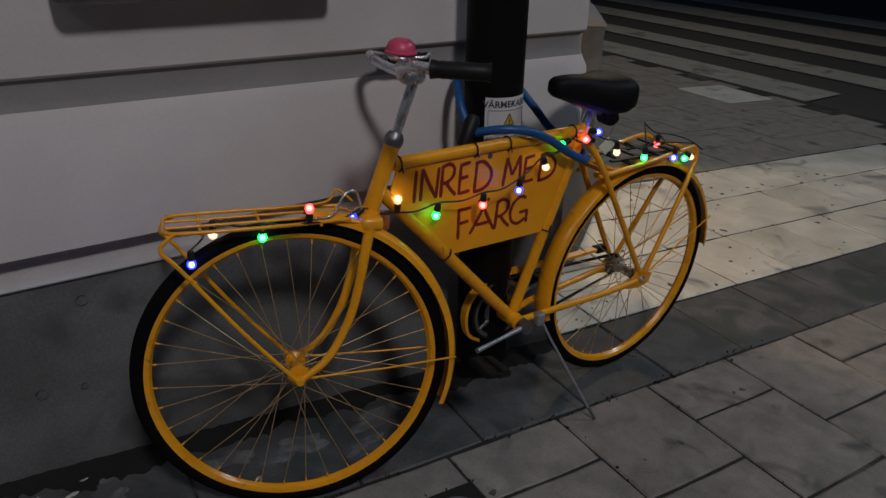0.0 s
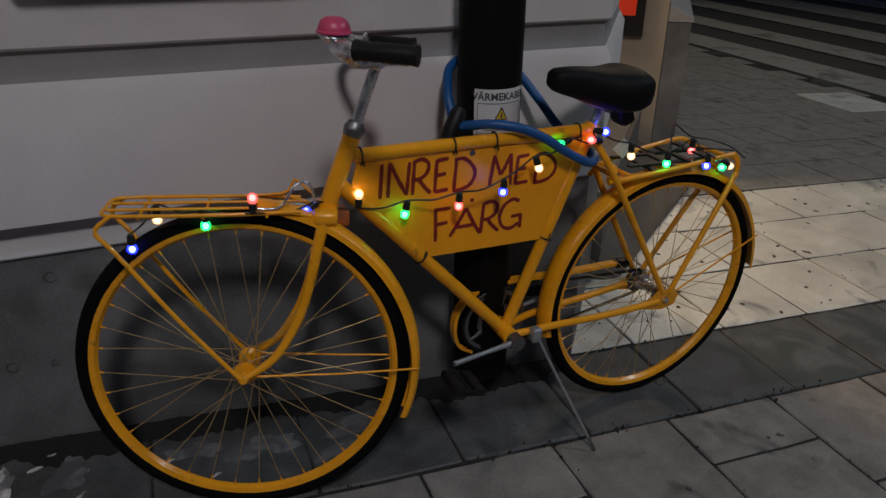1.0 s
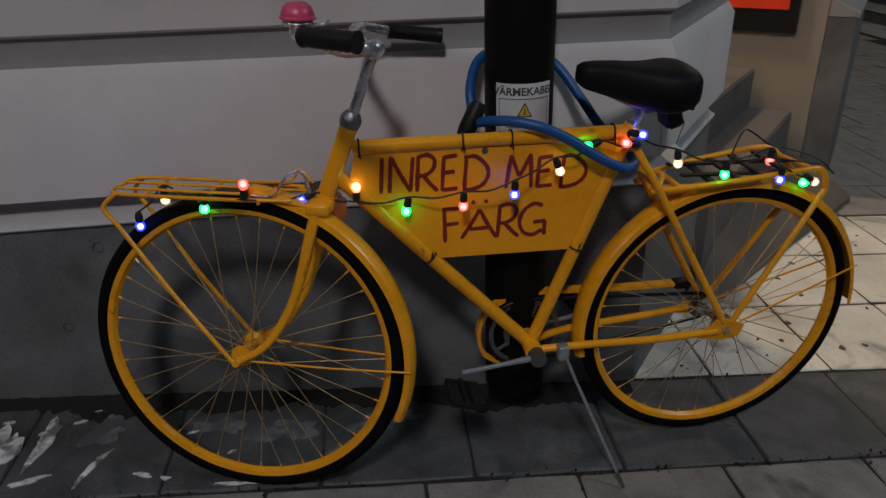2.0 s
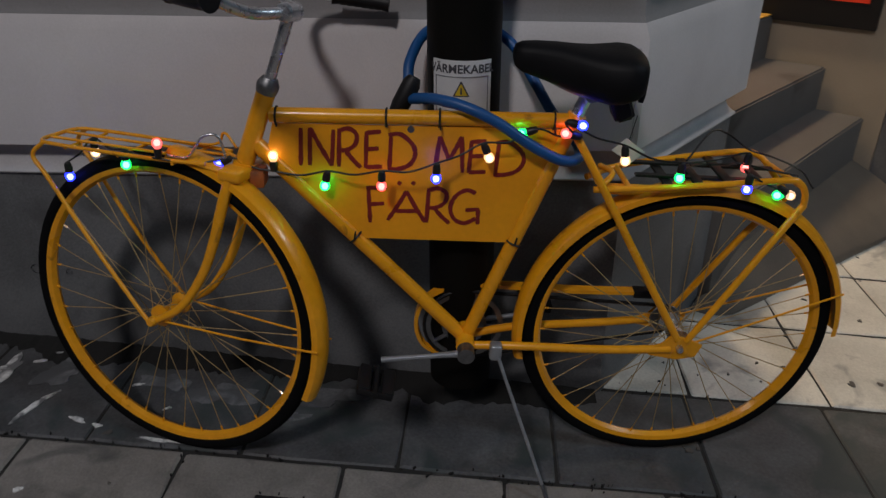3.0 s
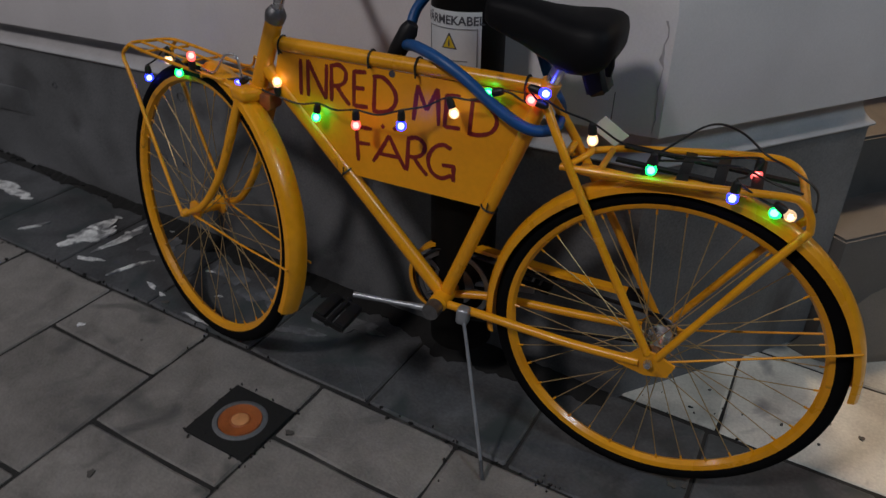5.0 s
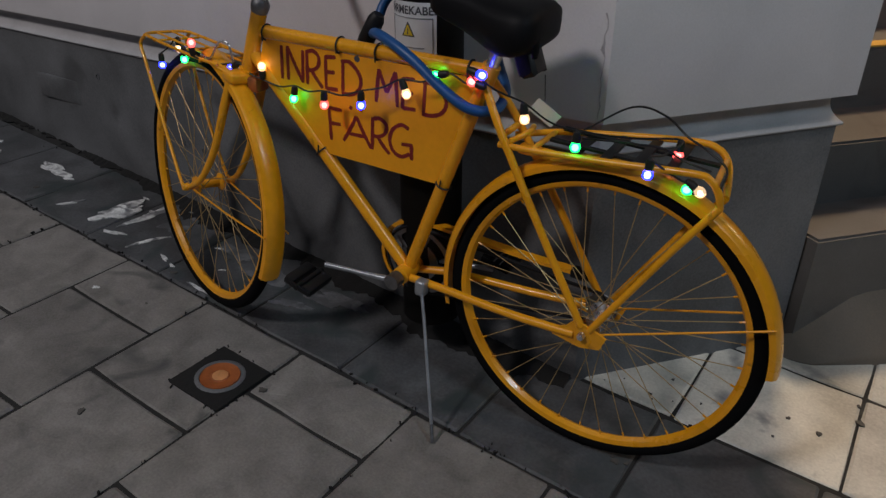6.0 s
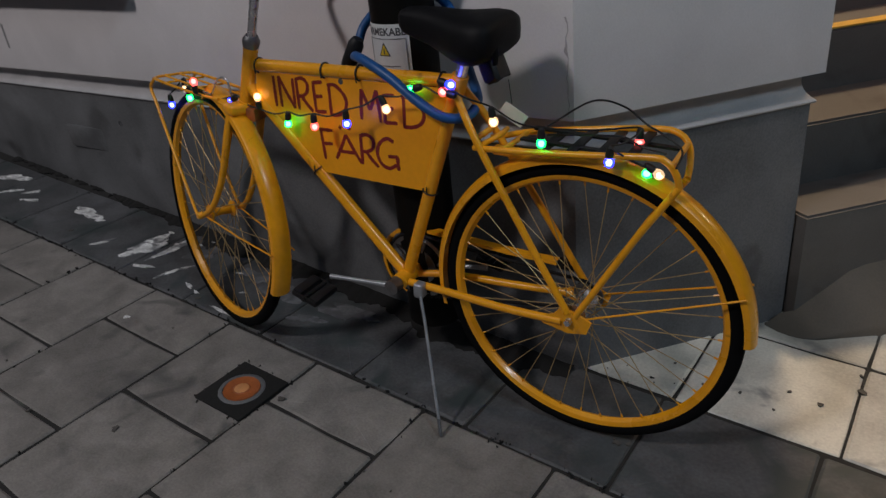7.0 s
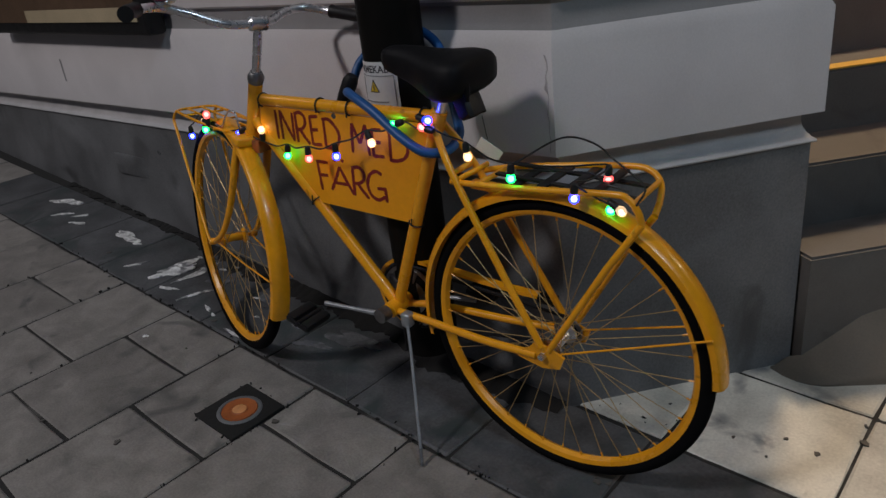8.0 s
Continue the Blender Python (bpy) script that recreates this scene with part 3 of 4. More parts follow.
# loose crumbs by the wall, then in the joints and round the lid
for i in range(46):
    x = rng.uniform(-2.4, 0.42)
    y = 0.250 - abs(rng.gauss(0.02, 0.03)) - 0.020 * x
    r = rng.choice((0.002, 0.003, 0.004, 0.007))
    join(bm, blob(x, y, r * rng.uniform(0.8, 1.8), r * rng.uniform(0.3, 0.8), rng.uniform(0, 3), rng.uniform(0.001, 0.004), i + 50, 7))
for i in range(290):
    r = rng.choice((0.0010, 0.0015, 0.002, 0.003))
    if i < 120:
        x, y = rng.uniform(-2.0, 1.2), -0.115 + rng.gauss(0, 0.007)
    elif i < 190:
        a = rng.uniform(0, 6.283)
        x, y = -0.236 + rng.gauss(0.085, 0.01) * math.copysign(1, math.cos(a)), -0.318 + rng.uniform(-0.095, 0.095)
        if i % 2:
            x, y = -0.236 + rng.uniform(-0.095, 0.095), -0.318 + rng.gauss(0.085, 0.01) * math.copysign(1, math.sin(a))
    elif i < 205:
        x, y = rng.gauss(0.55, 0.12), rng.gauss(0.30, 0.05)
    else:
        x, y = -0.150 + 0.372 * rng.randrange(-4, 4) + rng.gauss(0, 0.006), rng.uniform(-1.1, -0.12)
    join(bm, blob(x, y, r * rng.uniform(0.8, 2.0), r * rng.uniform(0.4, 0.9), rng.uniform(0, 3), rng.uniform(0.001, 0.0045), i + 900, 6))
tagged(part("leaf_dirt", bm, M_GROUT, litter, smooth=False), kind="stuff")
for x, y, r in ((-1.02, 0.16, 0.014), (-1.10, 0.12, 0.012), (-0.99, 0.20, 0.010), (-1.2, 0.17, 0.012)):
    part("scrap", blob(x, y, r, r * 0.3, 0.3, 0.004, int(abs(x) * 100), 9), M_SPLASH, litter, "pale scrap", smooth=False)

spots = thing("gum_spots", "dark chewing gum spots trodden onto the paving", "stain", m=PAVE)
bm = bmesh.new()
rng = random.Random(8)
for i in range(95):
    x, y = rng.uniform(0.55, 3.4), rng.uniform(0.27, 1.38)
    r = rng.choice((0.003, 0.004, 0.005, 0.008, 0.011))
    join(bm, blob(x, y, r, r * rng.uniform(0.7, 1), rng.uniform(0, 3), 0.0014, i + 300, 9))
for i in range(34):
    x, y = rng.uniform(-2.0, 2.0), rng.uniform(-1.2, 0.15)
    r = rng.choice((0.003, 0.004, 0.006, 0.009))
    join(bm, blob(x, y, r, r * rng.uniform(0.6, 1), rng.uniform(0, 3), 0.0014, i + 600, 9))
tagged(part("spot", bm, M_GUM, spots, smooth=False), kind="stuff")

# ---- the bicycle ----
BIKE = SLOPE @ pose(0, 0.010, 0, 0.57, 0, 2.1)  # leans a little on its stand
bicycle = thing("bicycle", "bright yellow painted old bicycle standing on its kickstand", "bicycle", m=BIKE)
AXIS_POINT, AXIS = Vector((-0.305, 0.0, 0.843)), Vector((0.345, 0.0, 1.0)).normalized()
STEER = Matrix.Translation(AXIS_POINT) @ Matrix.Rotation(radians(-20), 4, AXIS) @ Matrix.Translation(-AXIS_POINT)
CARRIER_STEER = Matrix.Translation(AXIS_POINT) @ Matrix.Rotation(radians(-16), 4, AXIS) @ Matrix.Translation(-AXIS_POINT)
FRONT_HUB, REAR_HUB, BB = Vector((-0.545, 0, 0.337)), Vector((0.572, 0, 0.332)), Vector((0.105, 0, 0.288))
ON_Y = Matrix.Rotation(radians(90), 4, "X")


SAG = 0.028  # the bent fork sets the wheel a little towards the street


def turned(bm, on):
    """Turns a part with the fork: True for the wheel, "fork" for the legs, "carrier" for the rack."""
    if on:
        bm.transform(CARRIER_STEER if on == "carrier" else STEER)
        for v in bm.verts:
            v.co.y -= SAG * (1.0 if on is True else min(1.0, max(0.0, (0.66 - v.co.z) / 0.3)))
    return bm


def wheel(name, hub, steer, hub_mat, k):
    at = Matrix.Translation(hub) @ ON_Y
    rim = part(name, turned(lathe([(k + r, w) for r, w in ((-0.003, -0.010), (-0.009, 0.0), (-0.003, 0.010), (0.007, 0.0135), (0.016, 0.0135), (0.016, 0.010), (0.009, 0.0), (0.016, -0.010),
                                   (0.016, -0.0135), (0.007, -0.0135), (-0.003, -0.010))], 96, at), steer), M_YELLOW, bicycle)
    prof = [(k + 0.0185 + 0.0175 * math.cos(a), 0.0175 * math.sin(a)) for a in [2 * math.pi * i / 14 for i in range(15)]]
    part("tyre", turned(lathe(prof, 96, at), steer), M_TYRE, rim, "black rubber tyre")
    part("hub", turned(lathe([(0, -0.055), (0.006, -0.055), (0.006, -0.04), (0.024, -0.038), (0.024, -0.032), (0.014, -0.026), (0.012, 0.0), (0.014, 0.026), (0.024, 0.032),
                              (0.024, 0.038), (0.006, 0.04), (0.006, 0.055), (0, 0.055)], 20, at), steer), hub_mat, rim)
    for i in range(36):
        side = 1 if i % 2 else -1
        lean = 1 if (i // 2) % 2 else -1
        a = 2 * math.pi * i / 36 + 0.03
        b = a + lean * radians(68)
        p0 = Vector((0.021 * math.cos(b), side * 0.034, 0.021 * math.sin(b)))
        p1 = Vector(((k - 0.006) * math.cos(a), side * 0.002, (k - 0.006) * math.sin(a)))
        part("spoke", turned(tube([hub + p0, hub + p1], 0.0011, sides=5), steer), M_SPOKE, rim)
        part("nipple", turned(tube([hub + p0.lerp(p1, 0.96), hub + p1], 0.0022, sides=6), steer), M_YELLOW, rim)
    return rim


M_SPOKE = material("spoke_dull_yellowed", (0.50, 0.36, 0.17), 0.45, metal=0.6, vary=0.3, scale=60, bump=0.0)
front_wheel = wheel("front_wheel", FRONT_HUB, True, M_YELLOW, 0.3155)
rear_wheel = wheel("rear_wheel", REAR_HUB, False, M_CHROME, 0.308)


def mudguard(name, hub, a0, a1, steer, r=0.366, half=0.027, n=56):
    bm = bmesh.new()
    rows = []
    sec = [(-1.0, -0.016), (-0.92, -0.006), (-0.6, 0.0005), (0, 0.003), (0.6, 0.0005), (0.92, -0.006), (1.0, -0.016)]
    for i in range(n + 1):
        a = radians(a0 + (a1 - a0) * i / n)
        ring = []
        for off, grow in ((0.0, 1), (-0.0016, -1)):
            for s, h in (sec if grow > 0 else sec[::-1]):
                q = r + h + off
                ring.append(bm.verts.new(hub + Vector((q * math.cos(a), s * half, q * math.sin(a)))))
        rows.append(ring)
    m = len(rows[0])
    for a, b in zip(rows, rows[1:]):
        for k in range(m):
            bm.faces.new((a[k], a[(k + 1) % m], b[(k + 1) % m], b[k]))
    bm.faces.new(rows[0][::-1])
    bm.faces.new(rows[-1])
    return part(name, turned(bm, steer), M_YELLOW, bicycle)


fg = mudguard("front_mudguard", FRONT_HUB, 85, -21, True, r=0.371)
rg = mudguard("rear_mudguard", REAR_HUB, 193, 3, False, r=0.361)
for y in (-0.052, 0.052):
    part("stay", turned(tube([FRONT_HUB + Vector((0, y * 1.05, 0)), FRONT_HUB + Vector((0.20, y * 0.85, -0.004)), FRONT_HUB + Vector((0.368, y * 0.62, -0.002))], 0.0024), True), M_YELLOW, fg)
    part("stay", tube([REAR_HUB + Vector((0.01, y * 1.1, 0)), REAR_HUB + Vector((0.334, y * 0.6, 0.132))], 0.0024), M_YELLOW, rg)

# frame tubes
HEAD_TOP = AXIS_POINT + AXIS * -0.012
HEAD_LOW = AXIS_POINT - AXIS * 0.175
SEAT_TOP = Vector((0.281, 0, 0.812))
part("head_tube", tube([HEAD_LOW, HEAD_TOP], 0.0185, sides=20), M_YELLOW, bicycle)
part("top_tube", tube([(-0.305, 0, 0.787), (0.268, 0, 0.806)], 0.0148, sides=18), M_YELLOW, bicycle)
part("down_tube", tube([(-0.342, 0, 0.735), BB], 0.0158, sides=18), M_YELLOW, bicycle)
part("seat_tube", tube([BB, SEAT_TOP], 0.0150, sides=18), M_YELLOW, bicycle)
part("seat_lug", tube([SEAT_TOP - Vector((0.012, 0, 0.035)), SEAT_TOP + Vector((0.003, 0, 0.008))], 0.0185, sides=18), M_YELLOW, bicycle)
part("bottom_bracket", lathe([(0, -0.040), (0.014, -0.040), (0.021, -0.036), (0.021, 0.036), (0.014, 0.040), (0, 0.040)], 22, Matrix.Translation(BB) @ ON_Y), M_YELLOW, bicycle)
for s in (-1, 1):
    part("chain_stay", tube(spline([BB + Vector((0.015, s * 0.022, -0.004)), Vector((0.22, s * 0.038, 0.298)), Vector((0.40, s * 0.052, 0.308)), Vector((0.549, s * 0.060, 0.323))], 5),
                            0.0095, sides=14), M_YELLOW, bicycle)
    part("seat_stay", tube(spline([Vector((0.277, s * 0.016, 0.792)), Vector((0.335, s * 0.040, 0.705)), Vector((0.453, s * 0.053, 0.517)), Vector((0.561, s * 0.060, 0.347))], 5), 0.0082,
                           sides=14), M_YELLOW, bicycle)
    bm = prism([(0.525, -0.352), (0.54, -0.372), (0.575, -0.368), (0.612, -0.352), (0.602, -0.322), (0.56, -0.312), (0.50, -0.322), (0.49, -0.335)], s * 0.060 - 0.003, s * 0.060 + 0.003)
    bm.transform(Matrix.Rotation(radians(90), 4, "X") @ Matrix.Diagonal((1, -1, -1, 1)))
    bm.transform(Matrix.Translation((0.005, 0, -0.015)))
    part("dropout", bm, M_YELLOW, bicycle)
    part("axle_nut", lathe([(0, 0.012), (0.007, 0.012), (0.0085, 0.009), (0.0085, 0.0)], 6, Matrix.Translation((0.567, s * 0.064, 0.330)) @ Matrix.Rotation(radians(90 if s < 0 else -90), 4, "X")),
         M_CHROME if s < 0 else M_YELLOW, bicycle)
part("stay_bridge", tube([(0.335, -0.040, 0.700), (0.335, 0.040, 0.700)], 0.007), M_YELLOW, bicycle)

# fork
part("rusty_bracket", box((-0.352, -0.022, 0.640), (-0.318, 0.022, 0.676), bevel=0.006), M_LID, bicycle, "rusty brown bracket")
for s in (-1, 1):
    leg = spline([(-0.365, s * 0.042, 0.668), (-0.384, s * 0.046, 0.60), (-0.402, s * 0.048, 0.53), (-0.430, s * 0.050, 0.455), (-0.480, s * 0.054, 0.379), (-0.543, s * 0.058, 0.335)], 5)
    n = len(leg)
    part("fork_leg", turned(tube(leg, 0.01, sides=14, radii=[0.0125 - 0.005 * i / (n - 1) for i in range(n)]), "fork"), M_YELLOW, bicycle)
    part("fork_tip", turned(lathe([(0, 0.012), (0.008, 0.012), (0.011, 0.008), (0.011, -0.004), (0, -0.004)], 8, Matrix.Translation((-0.545, s * 0.062, 0.337)) @ Matrix.Rotation(radians(90 if s < 0 else -90), 4, "X")),
                        True), M_YELLOW, bicycle)
bm = box((-0.389, -0.056, 0.655), (-0.339, 0.056, 0.684), bevel=0.010, seg=3)
part("fork_crown", turned(bm, "fork"), M_YELLOW, bicycle)
part("lower_headset", tube([AXIS_POINT - AXIS * 0.176, AXIS_POINT - AXIS * 0.162], 0.0225, sides=20), M_YELLOW, bicycle)
part("upper_headset", tube([AXIS_POINT - AXIS * 0.014, AXIS_POINT - AXIS * 0.004, AXIS_POINT + AXIS * 0.004, AXIS_POINT + AXIS * 0.016], 0.02, sides=20, radii=[0.0195, 0.0215, 0.0215, 0.0150]),
     M_STEEL, bicycle, "grey steel headset nut")
CLAMP = AXIS_POINT + AXIS * 0.142
stem = part("stem", tube([AXIS_POINT, CLAMP], 0.0112, sides=18), M_CHROME, bicycle, "worn chrome stem")
part("clamp", turned(tube([CLAMP + Vector((0, -0.024, 0.002)), CLAMP + Vector((0, -0.02, 0.002)), CLAMP + Vector((0, 0.02, 0.002)), CLAMP + Vector((0, 0.024, 0.002))], 0.019, sides=18, radii=[0.014, 0.018, 0.018, 0.014]), "fork"),
     M_CHROME, stem)
bar_line = spline([(-0.311, -0.308, 1.049), (-0.38, -0.246, 1.045), (-0.398, -0.175, 1.040), (-0.372, -0.115, 1.018), (-0.318, -0.055, 0.985), (-0.263, 0.0, 0.979), (-0.272, 0.055, 0.978),
                   (-0.288, 0.115, 0.988), (-0.270, 0.172, 0.990), (-0.205, 0.206, 0.976), (-0.095, 0.208, 0.966)], 8)
handlebar = part("handlebar", tube(bar_line, 0.0108, sides=16), M_CHROME, bicycle, "curved chrome handlebar")


def grip(line):
    n = len(line)
    return tube(line, 0.016, sides=18, radii=[0.0175 if i in (0, n - 1) else 0.0150 + 0.0012 * (i % 2) for i in range(n)])


part("grip", grip(spline([(-0.309, -0.310, 1.049), (-0.348, -0.280, 1.048), (-0.386, -0.238, 1.045)], 8)), M_BLACK, handlebar, "black rubber grip")
part("grip", grip(spline([(-0.208, 0.206, 0.977), (-0.15, 0.209, 0.971), (-0.092, 0.208, 0.966)], 8)), M_BLACK, handlebar, "black rubber grip")
bell = thing("bicycle_bell", "pink domed bicycle bell clamped on the handlebar", "bell", m=SLOPE @ Matrix.Translation((-0.388, -0.165, 1.046)))
part("dome", lathe([(0, 0.036), (0.014, 0.035), (0.023, 0.029), (0.027, 0.019), (0.0275, 0.015), (0.030, 0.013), (0.030, 0.010), (0.026, 0.009)], 28), M_PINK, bell)
part("base", lathe([(0.024, 0.009), (0.026, 0.004), (0.020, -0.002), (0, -0.002)], 24), M_CHROME, bell)
part("thumb_lever", tube([(0.02, -0.01, 0.002), (0.042, -0.02, 0.004), (0.050, -0.022, 0.012)], 0.003), M_CHROME, bell)

# saddle
saddle = part("saddle", bmesh.new(), M_SADDLE, bicycle, "black vinyl saddle")
bm = bmesh.new()
rows = []
for x, half, top, low in ((0.149, 0.010, 0.936, 0.920), (0.153, 0.022, 0.946, 0.908), (0.165, 0.029, 0.951, 0.899), (0.19, 0.033, 0.953, 0.891), (0.23, 0.038, 0.953, 0.879), (0.265, 0.052, 0.950, 0.868), (0.30, 0.070, 0.949, 0.858),
                          (0.325, 0.080, 0.951, 0.853), (0.350, 0.087, 0.953, 0.856), (0.373, 0.085, 0.951, 0.866), (0.385, 0.076, 0.945, 0.876), (0.392, 0.052, 0.935, 0.890)):
    ring = []
    for k in range(22):
        a = 2 * math.pi * k / 22
        c, s = math.cos(a), math.sin(a)
        yy = half * math.copysign(abs(c) ** 0.8, c)
        if s >= 0:
            zz = low + (top - low) * (0.45 + 0.55 * s ** 0.55)
        else:
            zz = low + (top - low) * (0.45 - 0.45 * (-s) ** 0.4)
        ring.append(bm.verts.new((x, yy, zz)))
    rows.append(ring)
for a, b in zip(rows, rows[1:]):
    for k in range(22):
        bm.faces.new((a[k], a[(k + 1) % 22], b[(k + 1) % 22], b[k]))
bm.faces.new(rows[0][::-1])
bm.faces.new(rows[-1])
bmesh.ops.recalc_face_normals(bm, faces=bm.faces[:])
bm.to_mesh(saddle.data)
bm.free()
for p in saddle.data.polygons:
    p.use_smooth = True
part("seat_post", tube([SEAT_TOP - AXIS * 0.01, SEAT_TOP + AXIS * 0.065], 0.0125, sides=18), M_CHROME, bicycle, "chrome seat post")
bm = box((-0.017, -0.028, -0.050), (0.017, 0.028, 0.010), bevel=0.006, seg=2)
rng = random.Random(3)
for v in bm.verts:
    v.co += Vector((rng.uniform(-0.003, 0.003), rng.uniform(-0.002, 0.002), rng.uniform(-0.005, 0.004) if v.co.z < -0.02 else 0))
bm.transform(Matrix.Translation((0.352, 0, 0.866)) @ Matrix.Rotation(radians(-24), 4, "Y"))
part("saddle_bracket", bm, M_BLACK, saddle, "worn black bracket under the saddle")
bm = tube([(0.383, -0.040, 0.896), (0.387, -0.043, 0.878), (0.388, -0.043, 0.862)], 0.008, sides=8, radii=[0.010, 0.0085, 0.005])
part("torn_flap", bm, M_SADDLE, saddle, "torn flap of the saddle cover")
for s in (-1, 1):
    part("rail", tube(spline([(0.20, s * 0.012, 0.895), (0.27, s * 0.022, 0.868), (0.33, s * 0.030, 0.862), (0.375, s * 0.045, 0.876)], 5), 0.0045), M_STEEL, saddle)
part("seat_clamp", tube([(0.302, -0.028, 0.866), (0.302, 0.028, 0.866)], 0.015, sides=14), M_STEEL, saddle)

# cranks, chain ring and guard
part("chain_ring", lathe([(0.030, 0.0), (0.052, 0.0), (0.052, -0.003), (0.030, -0.003), (0.030, 0.0)], 40, Matrix.Translation((0.105, 0.048, 0.288)) @ ON_Y), M_STEEL, bicycle, "dark steel chain ring")
ring_bm = lathe([(0.078, 0.0), (0.090, 0.0), (0.090, -0.003), (0.078, -0.003), (0.078, 0.0)], 44, Matrix.Translation((0.105, 0.048, 0.288)) @ ON_Y)
for i in range(5):
    a = 2 * math.pi * i / 5
    tube([(0.105 + 0.045 * math.cos(a), 0.0495, 0.288 + 0.045 * math.sin(a)), (0.105 + 0.082 * math.cos(a), 0.0495, 0.288 + 0.082 * math.sin(a))], 0.005, ring_bm, sides=8)
part("ring_spider", ring_bm, M_STEEL, bicycle, "dark steel ring with five arms")
loop = [(0.105 + 0.092 * math.cos(a), 0.0495, 0.288 + 0.092 * math.sin(a)) for a in [radians(90 + 180 * i / 16) for i in range(17)]]
part("chain", tube(loop + [(0.565, 0.0495, 0.295), (0.597, 0.0495, 0.330), (0.565, 0.0495, 0.365)], 0.0045, sides=6, closed=True), M_BLACK, bicycle, "black oily chain")
guard = spline([(0.50, 0.066, 0.392), (0.35, 0.066, 0.389), (0.20, 0.066, 0.392), (0.105, 0.066, 0.391), (0.045, 0.066, 0.374), (0.004, 0.066, 0.334), (-0.008, 0.066, 0.280), (0.010, 0.066, 0.222), (0.055, 0.066, 0.190)], 7)
bm = bmesh.new()
rows = []
for i, p in enumerate(guard):
    q = guard[min(i + 1, len(guard) - 1)] - guard[max(i - 1, 0)]
    nrm = Vector((-q.z, 0, q.x)).normalized() * -1
    w = 0.0115 if i < len(guard) - 14 else 0.0115 - 0.006 * (i - len(guard) + 14) / 14
    rows.append([bm.verts.new(p + Vector((0, w * sy, 0)) + nrm * h) for sy, h in ((-1, -0.006), (-1, 0.003), (1, 0.003), (1, -0.006), (0.82, -0.006), (0.82, 0.001), (-0.82, 0.001), (-0.82, -0.006))])
for a, b in zip(rows, rows[1:]):
    for k in range(8):
        bm.faces.new((a[k], a[(k + 1) % 8], b[(k + 1) % 8], b[k]))
bm.faces.new(rows[0][::-1])
bm.faces.new(rows[-1])
cg = part("chain_guard", bm, M_YELLOW, bicycle)
part("guard_end", box((0.485, 0.052, 0.378), (0.530, 0.080, 0.398), bevel=0.004), M_BLACK, cg, "black plastic end")
part("sprocket", lathe([(0.014, 0.0), (0.034, 0.0), (0.036, -0.002), (0.034, -0.004), (0.014, -0.004)], 26, Matrix.Translation((0.567, 0.0495, 0.330)) @ ON_Y), M_STEEL, bicycle)
part("coaster_brake_arm", tube([(0.567, -0.048, 0.330), (0.50, -0.050, 0.313), (0.44, -0.054, 0.307)], 0.006), M_STEEL, bicycle)


def pedal(at, tilt):
    bm = box((-0.046, -0.048, -0.013), (-0.014, 0.048, 0.013), bevel=0.006)
    box((0.014, -0.048, -0.013), (0.046, 0.048, 0.013), bm, bevel=0.006)
    for y in (-0.052, 0.046):
        box((-0.044, y, -0.008), (0.044, y + 0.006, 0.008), bm, bevel=0.002)
    join(bm, tube([(0, -0.055, 0), (0, 0.060, 0)], 0.008, sides=12))
    bm.transform(Matrix.Translation(at) @ Matrix.Rotation(tilt, 4, "Y") @ Matrix.Scale(0.84, 4))
    return bm


for s, end in ((-1, Vector((-0.078, -0.086, 0.281))), (1, Vector((0.285, 0.092, 0.305)))):
    root = Vector((0.105, s * 0.062, 0.290))
    crank = part("crank", tube([root, root.lerp(end, 0.5), end], 0.009, sides=14, radii=[0.0085, 0.0052, 0.0068]), M_ALU, bicycle, "chrome crank arm")
    part("crank_boss", tube([root + Vector((0, -0.014, 0)), root + Vector((0, 0.014, 0))], 0.019, sides=18), M_STEEL, crank)
    part("pedal", pedal(end + Vector((-0.006, s * 0.060, -0.012 if s < 0 else 0.0)), radians(14) if s < 0 else 0.2), M_BLACK, crank, "black block pedal")

stand = part("kickstand", tube([(0.170, -0.048, 0.296), (0.200, -0.078, 0.225), (0.291, -0.180, 0.022)], 0.0040, sides=12), M_ALU, bicycle, "thin silver kickstand")
part("pivot", box((0.158, -0.060, 0.268), (0.185, -0.032, 0.308), bevel=0.007, seg=3), M_ALU, stand)
part("stand_foot", tube([(0.289, -0.178, 0.026), (0.304, -0.196, -0.009)], 0.0046), M_STEEL, stand)

# front carrier, turned with the fork
RF, RB, RW, RZ = -0.785, -0.415, 0.064, 0.688
fr = part("front_carrier", turned(tube(spline([(RB, -RW * 0.8, RZ), (-0.55, -RW, RZ), (-0.74, -RW, RZ), (RF, -RW * 0.75, RZ), (RF - 0.004, 0, RZ), (RF, RW * 0.75, RZ), (-0.74, RW, RZ), (-0.55, RW, RZ), (RB, RW * 0.8, RZ)], 6),
                                       0.0042), "carrier"), M_YELLOW, bicycle)
for y in (-0.022, 0.022):
    part("bar", turned(tube([(RB + 0.01, y, RZ), (RF, y, RZ)], 0.0032), "carrier"), M_YELLOW, fr)
for x in (-0.72, -0.60, -0.48):
    part("cross_bar", turned(tube([(x, -RW, RZ - 0.005), (x, RW, RZ - 0.005)], 0.0032), "carrier"), M_YELLOW, fr)
